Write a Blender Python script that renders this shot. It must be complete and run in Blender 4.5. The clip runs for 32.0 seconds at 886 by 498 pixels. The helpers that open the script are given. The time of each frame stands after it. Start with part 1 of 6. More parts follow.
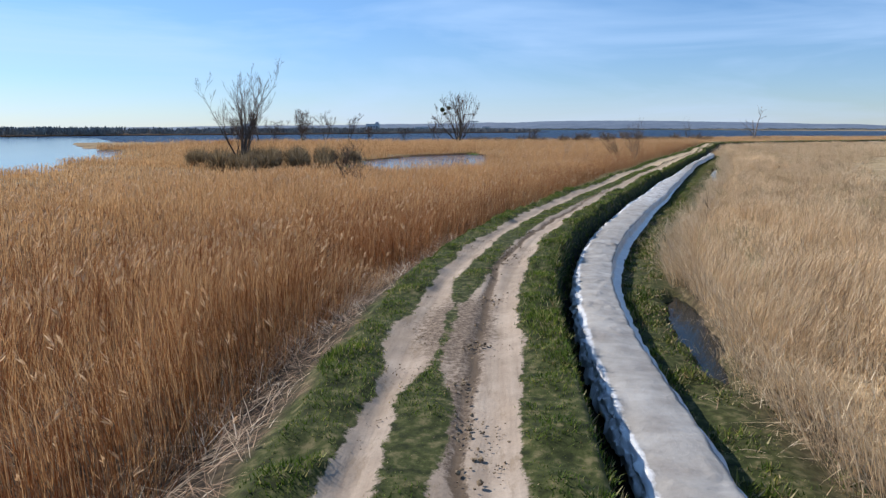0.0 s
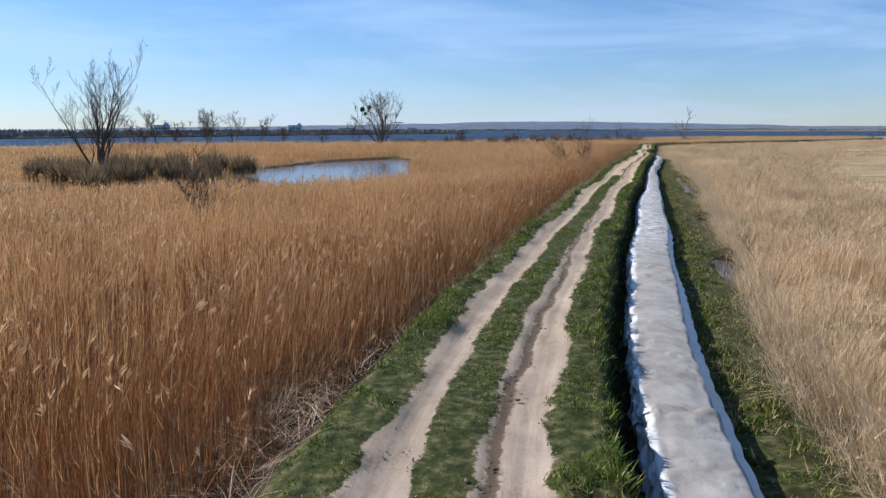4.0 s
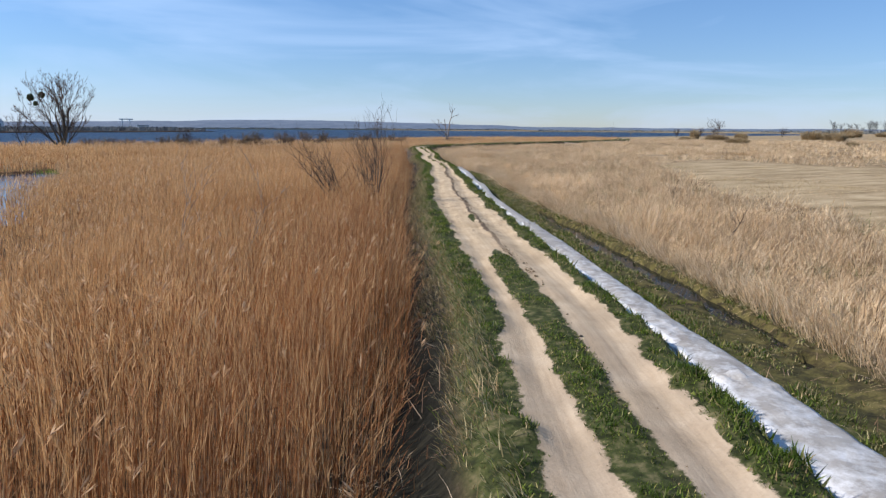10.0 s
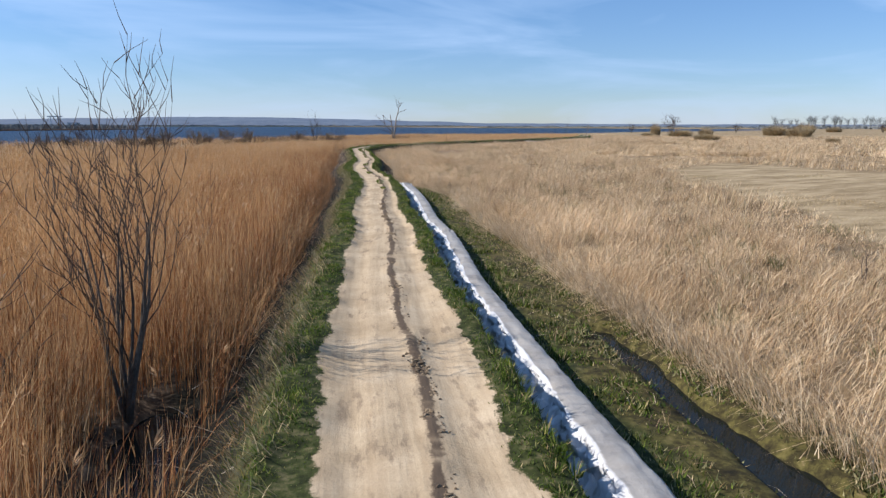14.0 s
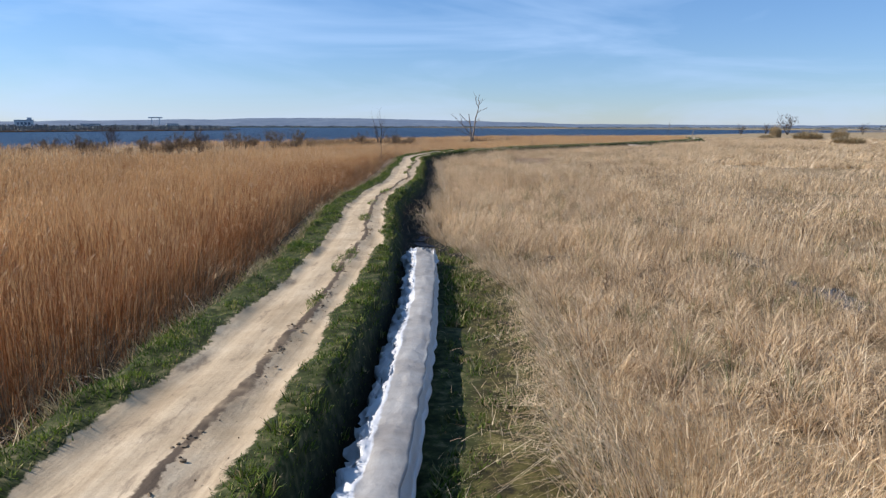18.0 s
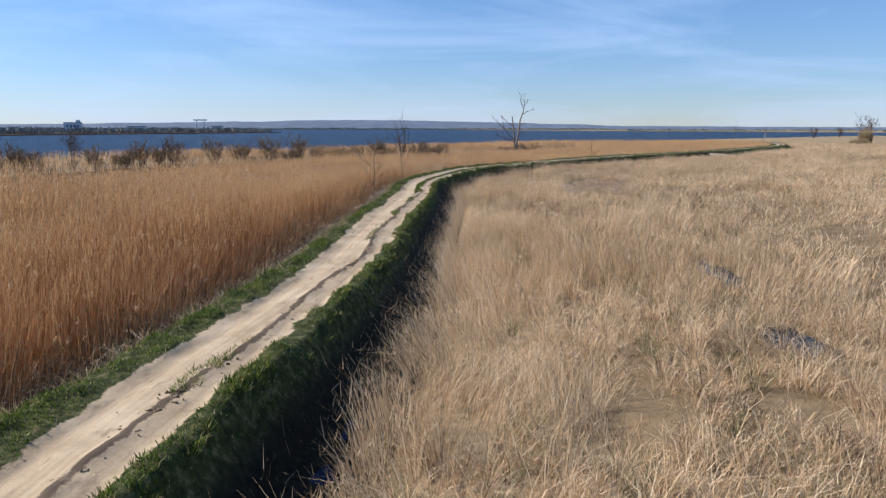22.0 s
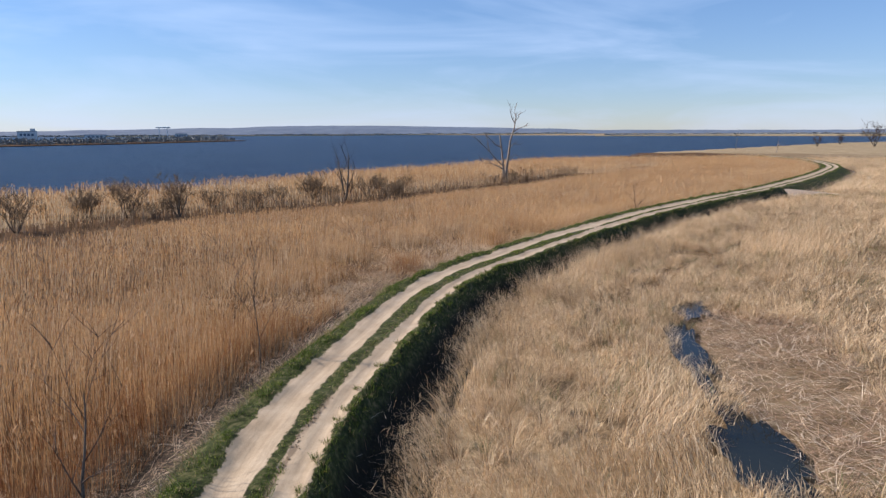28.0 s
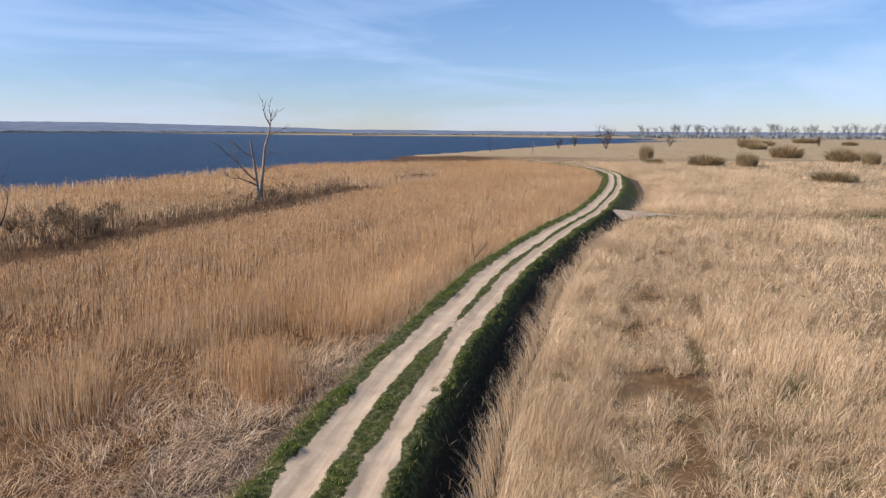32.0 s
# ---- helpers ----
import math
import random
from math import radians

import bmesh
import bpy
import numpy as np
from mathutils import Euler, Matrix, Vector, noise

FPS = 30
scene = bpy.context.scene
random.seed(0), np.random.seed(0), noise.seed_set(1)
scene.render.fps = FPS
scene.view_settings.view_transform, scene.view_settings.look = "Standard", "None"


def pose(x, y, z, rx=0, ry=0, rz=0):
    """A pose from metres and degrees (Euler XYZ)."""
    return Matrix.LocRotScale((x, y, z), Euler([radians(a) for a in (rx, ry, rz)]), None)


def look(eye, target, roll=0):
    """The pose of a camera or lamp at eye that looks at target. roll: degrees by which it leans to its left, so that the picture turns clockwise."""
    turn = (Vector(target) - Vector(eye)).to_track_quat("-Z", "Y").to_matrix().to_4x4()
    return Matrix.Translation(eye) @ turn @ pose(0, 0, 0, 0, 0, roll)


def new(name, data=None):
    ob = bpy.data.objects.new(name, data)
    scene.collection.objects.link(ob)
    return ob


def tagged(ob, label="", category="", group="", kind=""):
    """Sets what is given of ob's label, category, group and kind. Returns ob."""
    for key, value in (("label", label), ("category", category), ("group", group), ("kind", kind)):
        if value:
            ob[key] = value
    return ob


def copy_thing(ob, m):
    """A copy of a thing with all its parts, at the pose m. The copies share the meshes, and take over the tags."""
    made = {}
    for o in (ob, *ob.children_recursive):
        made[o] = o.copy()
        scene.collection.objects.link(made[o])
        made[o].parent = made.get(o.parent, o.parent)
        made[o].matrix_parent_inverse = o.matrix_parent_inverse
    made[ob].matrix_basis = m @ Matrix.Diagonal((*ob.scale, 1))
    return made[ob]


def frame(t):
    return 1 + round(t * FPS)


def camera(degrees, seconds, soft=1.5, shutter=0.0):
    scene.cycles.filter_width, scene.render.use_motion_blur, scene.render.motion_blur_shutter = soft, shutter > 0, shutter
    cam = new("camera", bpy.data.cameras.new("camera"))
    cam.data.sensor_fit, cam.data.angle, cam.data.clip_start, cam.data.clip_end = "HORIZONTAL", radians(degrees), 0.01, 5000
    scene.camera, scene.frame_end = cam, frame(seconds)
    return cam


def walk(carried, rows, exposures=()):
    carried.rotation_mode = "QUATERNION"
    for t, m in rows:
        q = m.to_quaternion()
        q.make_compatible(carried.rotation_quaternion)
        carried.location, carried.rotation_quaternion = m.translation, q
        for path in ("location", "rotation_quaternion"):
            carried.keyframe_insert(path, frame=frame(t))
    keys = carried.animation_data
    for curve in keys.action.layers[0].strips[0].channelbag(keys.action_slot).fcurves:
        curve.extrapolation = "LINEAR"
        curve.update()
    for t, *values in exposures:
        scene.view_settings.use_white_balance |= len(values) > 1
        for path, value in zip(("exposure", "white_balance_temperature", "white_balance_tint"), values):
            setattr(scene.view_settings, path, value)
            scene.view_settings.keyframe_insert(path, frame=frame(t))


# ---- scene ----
cam = camera(63.8, 32.0, soft=1.35)
PATH = [
    (0.0, (0.00, 0.00, 3.92), (0.00, 19.72, 0.59), 0.01),
    (0.5, (0.10, 1.44, 3.91), (0.17, 21.16, 0.58), 0.06),
    (1.0, (0.19, 3.00, 3.89), (0.36, 22.72, 0.57), 0.11),
    (1.5, (0.27, 4.77, 3.88), (0.62, 24.49, 0.57), 0.14),
    (2.0, (0.38, 6.68, 3.88), (1.00, 26.40, 0.57), 0.13),
    (2.5, (0.48, 8.89, 3.92), (1.45, 28.59, 0.60), 0.11),
    (4.5, (1.63, 19.74, 3.92), (4.09, 39.31, 0.63), -0.19),
    (5.0, (1.96, 22.89, 3.93), (4.98, 42.38, 0.64), -0.16),
    (5.5, (2.41, 26.16, 3.95), (6.23, 45.51, 0.64), -0.10),
    (6.0, (2.94, 29.48, 3.95), (7.57, 48.65, 0.64), -0.01),
    (6.5, (3.58, 32.80, 3.92), (8.99, 51.77, 0.62), 0.09),
    (7.0, (4.31, 36.27, 3.90), (10.53, 54.99, 0.60), 0.20),
    (7.5, (5.18, 39.85, 3.89), (12.21, 58.28, 0.58), 0.29),
    (8.0, (6.21, 43.43, 3.90), (14.03, 61.54, 0.58), 0.35),
    (8.5, (7.38, 46.95, 3.89), (15.77, 64.79, 0.55), 0.37),
    (9.0, (8.67, 50.38, 3.87), (17.21, 68.15, 0.54), 0.32),
    (9.5, (10.03, 53.68, 3.81), (18.57, 71.46, 0.50), 0.30),
    (10.0, (11.43, 57.04, 3.83), (20.00, 74.80, 0.51), 0.30),
    (10.5, (12.82, 60.30, 3.82), (21.55, 77.98, 0.49), 0.29),
    (11.0, (14.41, 63.50, 3.87), (23.46, 81.02, 0.48), 0.23),
    (11.5, (15.89, 66.54, 3.94), (25.24, 83.88, 0.49), 0.18),
    (12.0, (17.39, 69.47, 3.98), (26.98, 86.67, 0.49), 0.11),
    (12.5, (19.00, 72.53, 3.94), (28.69, 89.68, 0.48), 0.01),
    (13.0, (20.68, 75.55, 3.89), (30.39, 92.71, 0.48), -0.04),
    (13.5, (22.40, 78.60, 3.90), (32.14, 95.74, 0.50), -0.01),
    (14.0, (23.97, 81.38, 3.92), (33.77, 98.47, 0.51), 0.08),
    (14.5, (25.65, 84.23, 3.88), (35.46, 101.33, 0.50), 0.13),
    (16.5, (33.81, 97.09, 3.77), (42.84, 114.62, 0.39), 0.25),
    (17.0, (35.81, 100.37, 3.81), (44.46, 118.08, 0.42), 0.22),
    (17.5, (37.81, 103.65, 3.84), (46.04, 121.57, 0.45), 0.17),
    (18.0, (39.74, 106.95, 3.88), (47.36, 125.13, 0.49), 0.10),
    (18.5, (41.63, 110.26, 3.91), (48.67, 128.67, 0.54), 0.04),
    (19.0, (43.46, 113.61, 3.94), (50.11, 132.17, 0.58), 0.02),
    (19.5, (45.25, 116.93, 3.96), (51.75, 135.54, 0.61), 0.01),
    (20.0, (46.97, 120.49, 3.98), (53.42, 139.13, 0.63), -0.01),
    (20.5, (48.62, 124.15, 4.01), (55.08, 142.78, 0.65), -0.02),
    (21.0, (50.23, 127.75, 4.09), (56.68, 146.38, 0.72), -0.02),
    (21.5, (51.77, 131.25, 4.24), (58.23, 149.88, 0.88), 0.00),
    (22.0, (53.19, 134.67, 4.46), (59.65, 153.30, 1.12), 0.07),
    (22.5, (54.61, 138.03, 4.80), (61.04, 156.67, 1.49), 0.19),
    (23.0, (56.04, 141.36, 5.17), (62.46, 160.02, 1.89), 0.32),
    (23.5, (57.45, 144.63, 5.45), (63.83, 163.30, 2.17), 0.37),
    (24.0, (58.80, 148.13, 5.76), (65.20, 166.79, 2.50), 0.32),
    (24.5, (60.15, 151.64, 6.07), (66.57, 170.30, 2.82), 0.24),
    (25.0, (61.47, 155.08, 6.38), (67.91, 173.73, 3.15), 0.15),
    (25.5, (62.77, 158.45, 6.70), (69.22, 177.10, 3.49), 0.06),
    (27.5, (67.65, 171.80, 7.54), (74.38, 190.36, 4.36), -0.32),
    (28.0, (69.11, 175.28, 7.67), (76.21, 193.69, 4.45), -0.32),
    (28.5, (70.48, 178.71, 7.81), (78.21, 196.87, 4.56), -0.33),
    (29.0, (71.87, 182.09, 7.89), (80.27, 199.95, 4.64), -0.35),
    (29.5, (73.30, 185.45, 7.99), (82.34, 203.00, 4.75), -0.30),
    (30.0, (74.67, 188.82, 8.08), (84.42, 205.98, 4.84), -0.18),
    (30.5, (76.17, 192.19, 8.20), (86.71, 208.87, 4.94), -0.06),
    (31.0, (77.73, 195.48, 8.32), (89.05, 211.64, 5.05), 0.05),
    (31.5, (79.28, 198.67, 8.37), (91.43, 214.22, 5.10), 0.15),
    (32.0, (81.00, 201.81, 8.44), (93.98, 216.68, 5.19), 0.23),
]
walk(cam, [(t, look(eye, target, roll)) for t, eye, target, roll in PATH],
     exposures=[(0.0, 0.41, 6250, 12), (12.0, 0.41, 6300, 14), (17.0, 0.39, 6200, 13), (22.0, 0.41, 6250, 15), (25.0, 0.44, 6400, 16), (28.0, 0.45, 6550, 18), (32.0, 0.46, 6600, 19)])

# ---------------------------------------------------------------- light
SUN_AZ = math.atan2(-0.87, 0.49)          # bearing of the sun, clockwise from +y
SUN_EL = radians(38)
world = bpy.data.worlds.new("sky")
scene.world = world
world.use_nodes = True
wn, wl = world.node_tree.nodes, world.node_tree.links
wn.clear()
w_out = wn.new("ShaderNodeOutputWorld")
w_bg = wn.new("ShaderNodeBackground")
w_sky = wn.new("ShaderNodeTexSky")
w_sky.sky_type = 'NISHITA'
w_sky.sun_disc = False
w_sky.sun_elevation = SUN_EL
w_sky.sun_rotation = SUN_AZ
w_sky.air_density = 1.0
w_sky.dust_density = 0.05
w_sky.ozone_density = 3.5
# thin streaks of cirrus
w_tc = wn.new("ShaderNodeTexCoord")
w_map = wn.new("ShaderNodeMapping")
w_map.inputs["Rotation"].default_value = (0, 0, radians(-20))
w_map.inputs["Scale"].default_value = (1.2, 2.2, 9.0)
w_n = wn.new("ShaderNodeTexNoise")
w_n.inputs["Scale"].default_value = 1.6
w_n.inputs["Detail"].default_value = 5.0
w_n.inputs["Roughness"].default_value = 0.55
w_n.inputs["Distortion"].default_value = 0.6
w_r = wn.new("ShaderNodeValToRGB")
w_r.color_ramp.elements[0].position = 0.46
w_r.color_ramp.elements[0].color = (0.035, 0.035, 0.035, 1)
w_r.color_ramp.elements[1].position = 0.78
w_r.color_ramp.elements[1].color = (0.55, 0.55, 0.55, 1)
w_mix = wn.new("ShaderNodeMixRGB")
w_mix.inputs[2].default_value = (8.0, 8.6, 9.4, 1)
wl.new(w_tc.outputs["Generated"], w_map.inputs[0])
wl.new(w_map.outputs[0], w_n.inputs["Vector"])
wl.new(w_n.outputs["Fac"], w_r.inputs[0])
wl.new(w_r.outputs[0], w_mix.inputs[0])
wl.new(w_sky.outputs[0], w_mix.inputs[1])
w_tint = wn.new("ShaderNodeMixRGB")
w_tint.blend_type = 'MULTIPLY'
w_tint.inputs[0].default_value = 1.0
w_sep = wn.new("ShaderNodeSeparateXYZ")
wl.new(w_tc.outputs["Generated"], w_sep.inputs[0])
w_up = wn.new("ShaderNodeValToRGB")
w_up.color_ramp.elements[0].position = 0.0
w_up.color_ramp.elements[0].color = (0.76, 0.89, 1.15, 1)
w_up.color_ramp.elements[1].position = 0.35
w_up.color_ramp.elements[1].color = (0.79, 1.09, 1.29, 1)
wl.new(w_sep.outputs[2], w_up.inputs[0])
wl.new(w_up.outputs[0], w_tint.inputs[2])
wl.new(w_mix.outputs[0], w_tint.inputs[1])
wl.new(w_tint.outputs[0], w_bg.inputs[0])
w_bg.inputs[1].default_value = 0.078
wl.new(w_bg.outputs[0], w_out.inputs[0])

sun_data = bpy.data.lights.new("sun", 'SUN')
sun_data.energy = 5.0
sun_data.angle = radians(0.53)
sun_data.color = (1.0, 0.94, 0.83)
sun = new("sun", sun_data)
sun_dir = Vector((math.sin(SUN_AZ) * math.cos(SUN_EL), math.cos(SUN_AZ) * math.cos(SUN_EL), math.sin(SUN_EL)))
sun.matrix_world = look(sun_dir * 50, (0, 0, 0))

# ---------------------------------------------------------------- materials
def material(name):
    m = bpy.data.materials.new(name)
    m.use_nodes = True
    nt = m.node_tree
    return m, nt, nt.nodes, nt.links, nt.nodes["Principled BSDF"]


def add_ramp(nt, source, stops):
    r = nt.nodes.new("ShaderNodeValToRGB")
    e = r.color_ramp.elements
    while len(e) < len(stops):
        e.new(0.5)
    for el, (p, c) in zip(e, stops):
        el.position, el.color = p, (c[0], c[1], c[2], 1)
    nt.links.new(source, r.inputs[0])
    return r.outputs[0]


def add_noise(nt, scale, detail=4.0, rough=0.6, coord=None, stretch=None):
    n = nt.nodes.new("ShaderNodeTexNoise")
    n.inputs["Scale"].default_value = scale
    n.inputs["Detail"].default_value = detail
    n.inputs["Roughness"].default_value = rough
    if coord is None:
        g = nt.nodes.new("ShaderNodeNewGeometry")
        coord = g.outputs["Position"]
    if stretch:
        mp = nt.nodes.new("ShaderNodeMapping")
        mp.inputs["Scale"].default_value = stretch
        nt.links.new(coord, mp.inputs[0])
        coord = mp.outputs[0]
    nt.links.new(coord, n.inputs["Vector"])
    return n.outputs["Fac"]


def add_mix(nt, fac, a, b, mode='MIX'):
    m = nt.nodes.new("ShaderNodeMixRGB")
    m.blend_type = mode
    for socket, v in zip(m.inputs, (fac, a, b)):
        if isinstance(v, (int, float)):
            socket.default_value = v
        elif isinstance(v, tuple):
            socket.default_value = (*v, 1)
        else:
            nt.links.new(v, socket)
    return m.outputs[0]


def add_bump(nt, bsdf, height, strength, distance):
    b = nt.nodes.new("ShaderNodeBump")
    b.inputs["Strength"].default_value = strength
    b.inputs["Distance"].default_value = distance
    nt.links.new(height, b.inputs["Height"])
    nt.links.new(b.outputs[0], bsdf.inputs["Normal"])


def add_math(nt, op, a, b=0.0):
    m = nt.nodes.new("ShaderNodeMath")
    m.operation = op
    for socket, v in zip(m.inputs, (a, b)):
        if isinstance(v, (int, float)):
            socket.default_value = v
        else:
            nt.links.new(v, socket)
    return m.outputs[0]


def noisy(name, dark, mid, light, scale, rough=0.85, bump=0.3, fine=8.0, dist=0.02):
    """A mottled surface with coarse patches and fine grain."""
    m, nt, n, l, b = material(name)
    coarse, grain = add_noise(nt, scale), add_noise(nt, scale * fine, 3)
    v = add_math(nt, 'ADD', add_math(nt, 'MULTIPLY', coarse, 0.6), add_math(nt, 'MULTIPLY', grain, 0.4))
    l.new(add_ramp(nt, v, [(0.32, dark), (0.5, mid), (0.68, light)]), b.inputs["Base Color"])
    b.inputs["Roughness"].default_value = rough
    b.inputs["Specular IOR Level"].default_value = 0.2
    if bump:
        add_bump(nt, b, grain, bump, dist)
    return m


def blade_material(name, stops, patch=None, thin=0.25, rough=0.7):
    """Stems and leaves: every one has its own shade, and wide patches differ a little."""
    m, nt, n, l, b = material(name)
    g = n.new("ShaderNodeNewGeometry")
    col = add_ramp(nt, g.outputs["Random Per Island"], stops)
    if patch:
        p = add_ramp(nt, add_noise(nt, patch[0], 3), [(0.35, patch[1]), (0.65, patch[2])])
        col = add_mix(nt, 1.0, col, p, 'MULTIPLY')
        p = add_ramp(nt, add_noise(nt, patch[0] * 9, 3), [(0.35, (0.78, 0.75, 0.72)), (0.62, (1.06, 1.06, 1.06))])
        col = add_mix(nt, 0.8, col, p, 'MULTIPLY')
    l.new(col, b.inputs["Base Color"])
    b.inputs["Roughness"].default_value = rough
    b.inputs["Specular IOR Level"].default_value = 0.25
    if thin:
        t = n.new("ShaderNodeBsdfTranslucent")
        l.new(col, t.inputs[0])
        mx = n.new("ShaderNodeMixShader")
        mx.inputs[0].default_value = thin
        out = n["Material Output"]
        l.new(b.outputs[0], mx.inputs[1])
        l.new(t.outputs[0], mx.inputs[2])
        l.new(mx.outputs[0], out.inputs[0])
    return m


M_GROUND, nt, n, l, b = material("marsh_soil")
peaty = add_ramp(nt, add_noise(nt, 1.7, 6, 0.7), [(0.35, (0.045, 0.022, 0.010)), (0.55, (0.095, 0.050, 0.022)), (0.75, (0.20, 0.115, 0.055))])
stubble = add_ramp(nt, add_noise(nt, 0.35, 6, 0.7, None, (0.5, 1.6, 1.0)), [(0.35, (0.21, 0.155, 0.085)), (0.5, (0.34, 0.26, 0.155)), (0.65, (0.46, 0.365, 0.23))])
at_mown = n.new("ShaderNodeAttribute")
at_mown.attribute_name = "mown"
l.new(add_mix(nt, at_mown.outputs["Fac"], peaty, stubble), b.inputs["Base Color"])
b.inputs["Roughness"].default_value = 0.95
b.inputs["Specular IOR Level"].default_value = 0.1
add_bump(nt, b, add_noise(nt, 6.0, 4), 0.5, 0.05)
M_REED_L = blade_material("brown_reed", [(0.0, (0.18, 0.064, 0.022)), (0.35, (0.33, 0.138, 0.049)), (0.7, (0.44, 0.215, 0.085)), (0.95, (0.54, 0.315, 0.15)), (1.0, (0.64, 0.45, 0.28))],
                          (0.06, (0.76, 0.70, 0.65), (1.06, 1.01, 0.95)), 0.12)
M_PLUME = blade_material("reed_plume", [(0.0, (0.42, 0.255, 0.13)), (0.6, (0.58, 0.385, 0.22)), (1.0, (0.70, 0.51, 0.33))], None, 0.4)
M_REED_TOP = blade_material("tan_reed_top", [(0.0, (0.46, 0.275, 0.13)), (0.5, (0.60, 0.385, 0.19)), (1.0, (0.74, 0.51, 0.285))],
                            (0.04, (0.86, 0.80, 0.74), (1.08, 1.05, 1.0)), 0.35)
M_REED_R = blade_material("straw_reed", [(0.0, (0.38, 0.265, 0.15)), (0.2, (0.57, 0.42, 0.255)), (0.7, (0.72, 0.57, 0.38)), (1.0, (0.85, 0.72, 0.53))],
                          (0.09, (0.90, 0.86, 0.82), (1.08, 1.04, 1.0)), 0.24)
# dull sedge; also stands in for shade on reed edges, creek and hollows
M_REED_DULL = blade_material("sedge_and_reed_shade", [(0.0, (0.09, 0.055, 0.03)), (0.5, (0.2, 0.13, 0.075)), (1.0, (0.36, 0.26, 0.16))], None, 0.15)
M_SEDGE = blade_material("olive_sedge", [(0.0, (0.08, 0.09, 0.03)), (0.5, (0.17, 0.17, 0.07)), (1.0, (0.36, 0.31, 0.16))], None, 0.25)
M_MOWN = blade_material("mown_stubble", [(0.0, (0.33, 0.25, 0.13)), (0.5, (0.50, 0.39, 0.23)), (1.0, (0.66, 0.54, 0.36))], (0.05, (0.85, 0.88, 0.8), (1.05, 1.0, 0.98)), 0.2)
M_FALLEN = blade_material("fallen_reed", [(0.0, (0.17, 0.095, 0.055)), (0.45, (0.36, 0.235, 0.15)), (0.85, (0.55, 0.42, 0.29)), (1.0, (0.70, 0.60, 0.47))], None, 0.1)
M_GRASS = blade_material("green_grass", [(0.0, (0.032, 0.058, 0.008)), (0.45, (0.09, 0.142, 0.018)), (0.85, (0.18, 0.235, 0.042)), (0.94, (0.32, 0.30, 0.11)), (1.0, (0.52, 0.44, 0.25))],
                         (1.1, (0.6, 0.72, 0.55), (1.2, 1.12, 0.9)), 0.35)
M_STRAW = blade_material("dead_grass", [(0.0, (0.20, 0.15, 0.075)), (0.5, (0.40, 0.31, 0.17)), (1.0, (0.62, 0.52, 0.33))], (0.9, (0.75, 0.8, 0.7), (1.1, 1.0, 0.95)), 0.25)
M_RIM = blade_material("bright_sedge", [(0.0, (0.08, 0.13, 0.02)), (0.6, (0.17, 0.24, 0.035)), (1.0, (0.30, 0.34, 0.08))], None, 0.3)
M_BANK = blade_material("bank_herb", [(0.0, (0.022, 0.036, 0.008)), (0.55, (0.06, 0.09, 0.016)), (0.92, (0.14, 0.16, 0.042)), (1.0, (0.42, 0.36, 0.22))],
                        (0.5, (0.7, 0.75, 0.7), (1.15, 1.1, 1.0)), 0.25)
M_BARK = noisy("grey_bark", (0.05, 0.04, 0.032), (0.10, 0.083, 0.068), (0.17, 0.145, 0.12), 3.0, fine=6)
M_TWIG = noisy("dark_twig", (0.05, 0.034, 0.026), (0.085, 0.06, 0.047), (0.13, 0.095, 0.075), 2.0, bump=0)
M_DEADWOOD = noisy("bleached_wood", (0.12, 0.09, 0.068), (0.23, 0.185, 0.15), (0.38, 0.325, 0.275), 2.5, fine=7)
M_MISTLETOE = noisy("mistletoe_leaf", (0.02, 0.03, 0.01), (0.035, 0.05, 0.018), (0.06, 0.08, 0.03), 4.0, bump=0)
M_BUSH = blade_material("willow_twig", [(0.0, (0.22, 0.16, 0.085)), (0.6, (0.40, 0.30, 0.17)), (1.0, (0.54, 0.43, 0.26))], None, 0.3)
M_SCRUB = blade_material("scrub_twig", [(0.0, (0.10, 0.07, 0.038)), (0.6, (0.22, 0.155, 0.085)), (1.0, (0.40, 0.31, 0.18))], None, 0.25)
M_BUSHWOOD = noisy("brown_bush_twig", (0.10, 0.07, 0.045), (0.17, 0.115, 0.07), (0.25, 0.175, 0.11), 2.0, bump=0)
M_CLOD = noisy("dry_clod", (0.10, 0.07, 0.044), (0.18, 0.13, 0.082), (0.30, 0.23, 0.15), 9.0)
# woods and hills far off: distance haze is mixed into their blue-grey
M_WOODS = blade_material("hazy_wood", [(0.0, (0.13, 0.145, 0.155)), (0.6, (0.20, 0.215, 0.22)), (1.0, (0.27, 0.275, 0.26))], None, 0.0)
M_HILL = noisy("hazy_hill", (0.075, 0.10, 0.15), (0.105, 0.135, 0.185), (0.15, 0.18, 0.225), 0.012, bump=0, fine=6)
M_FIELD = noisy("mown_meadow", (0.24, 0.18, 0.10), (0.38, 0.30, 0.18), (0.50, 0.42, 0.28), 0.12, fine=18)
M_WALL = noisy("pale_render", (0.5, 0.5, 0.5), (0.62, 0.62, 0.62), (0.72, 0.72, 0.72), 0.05, bump=0)

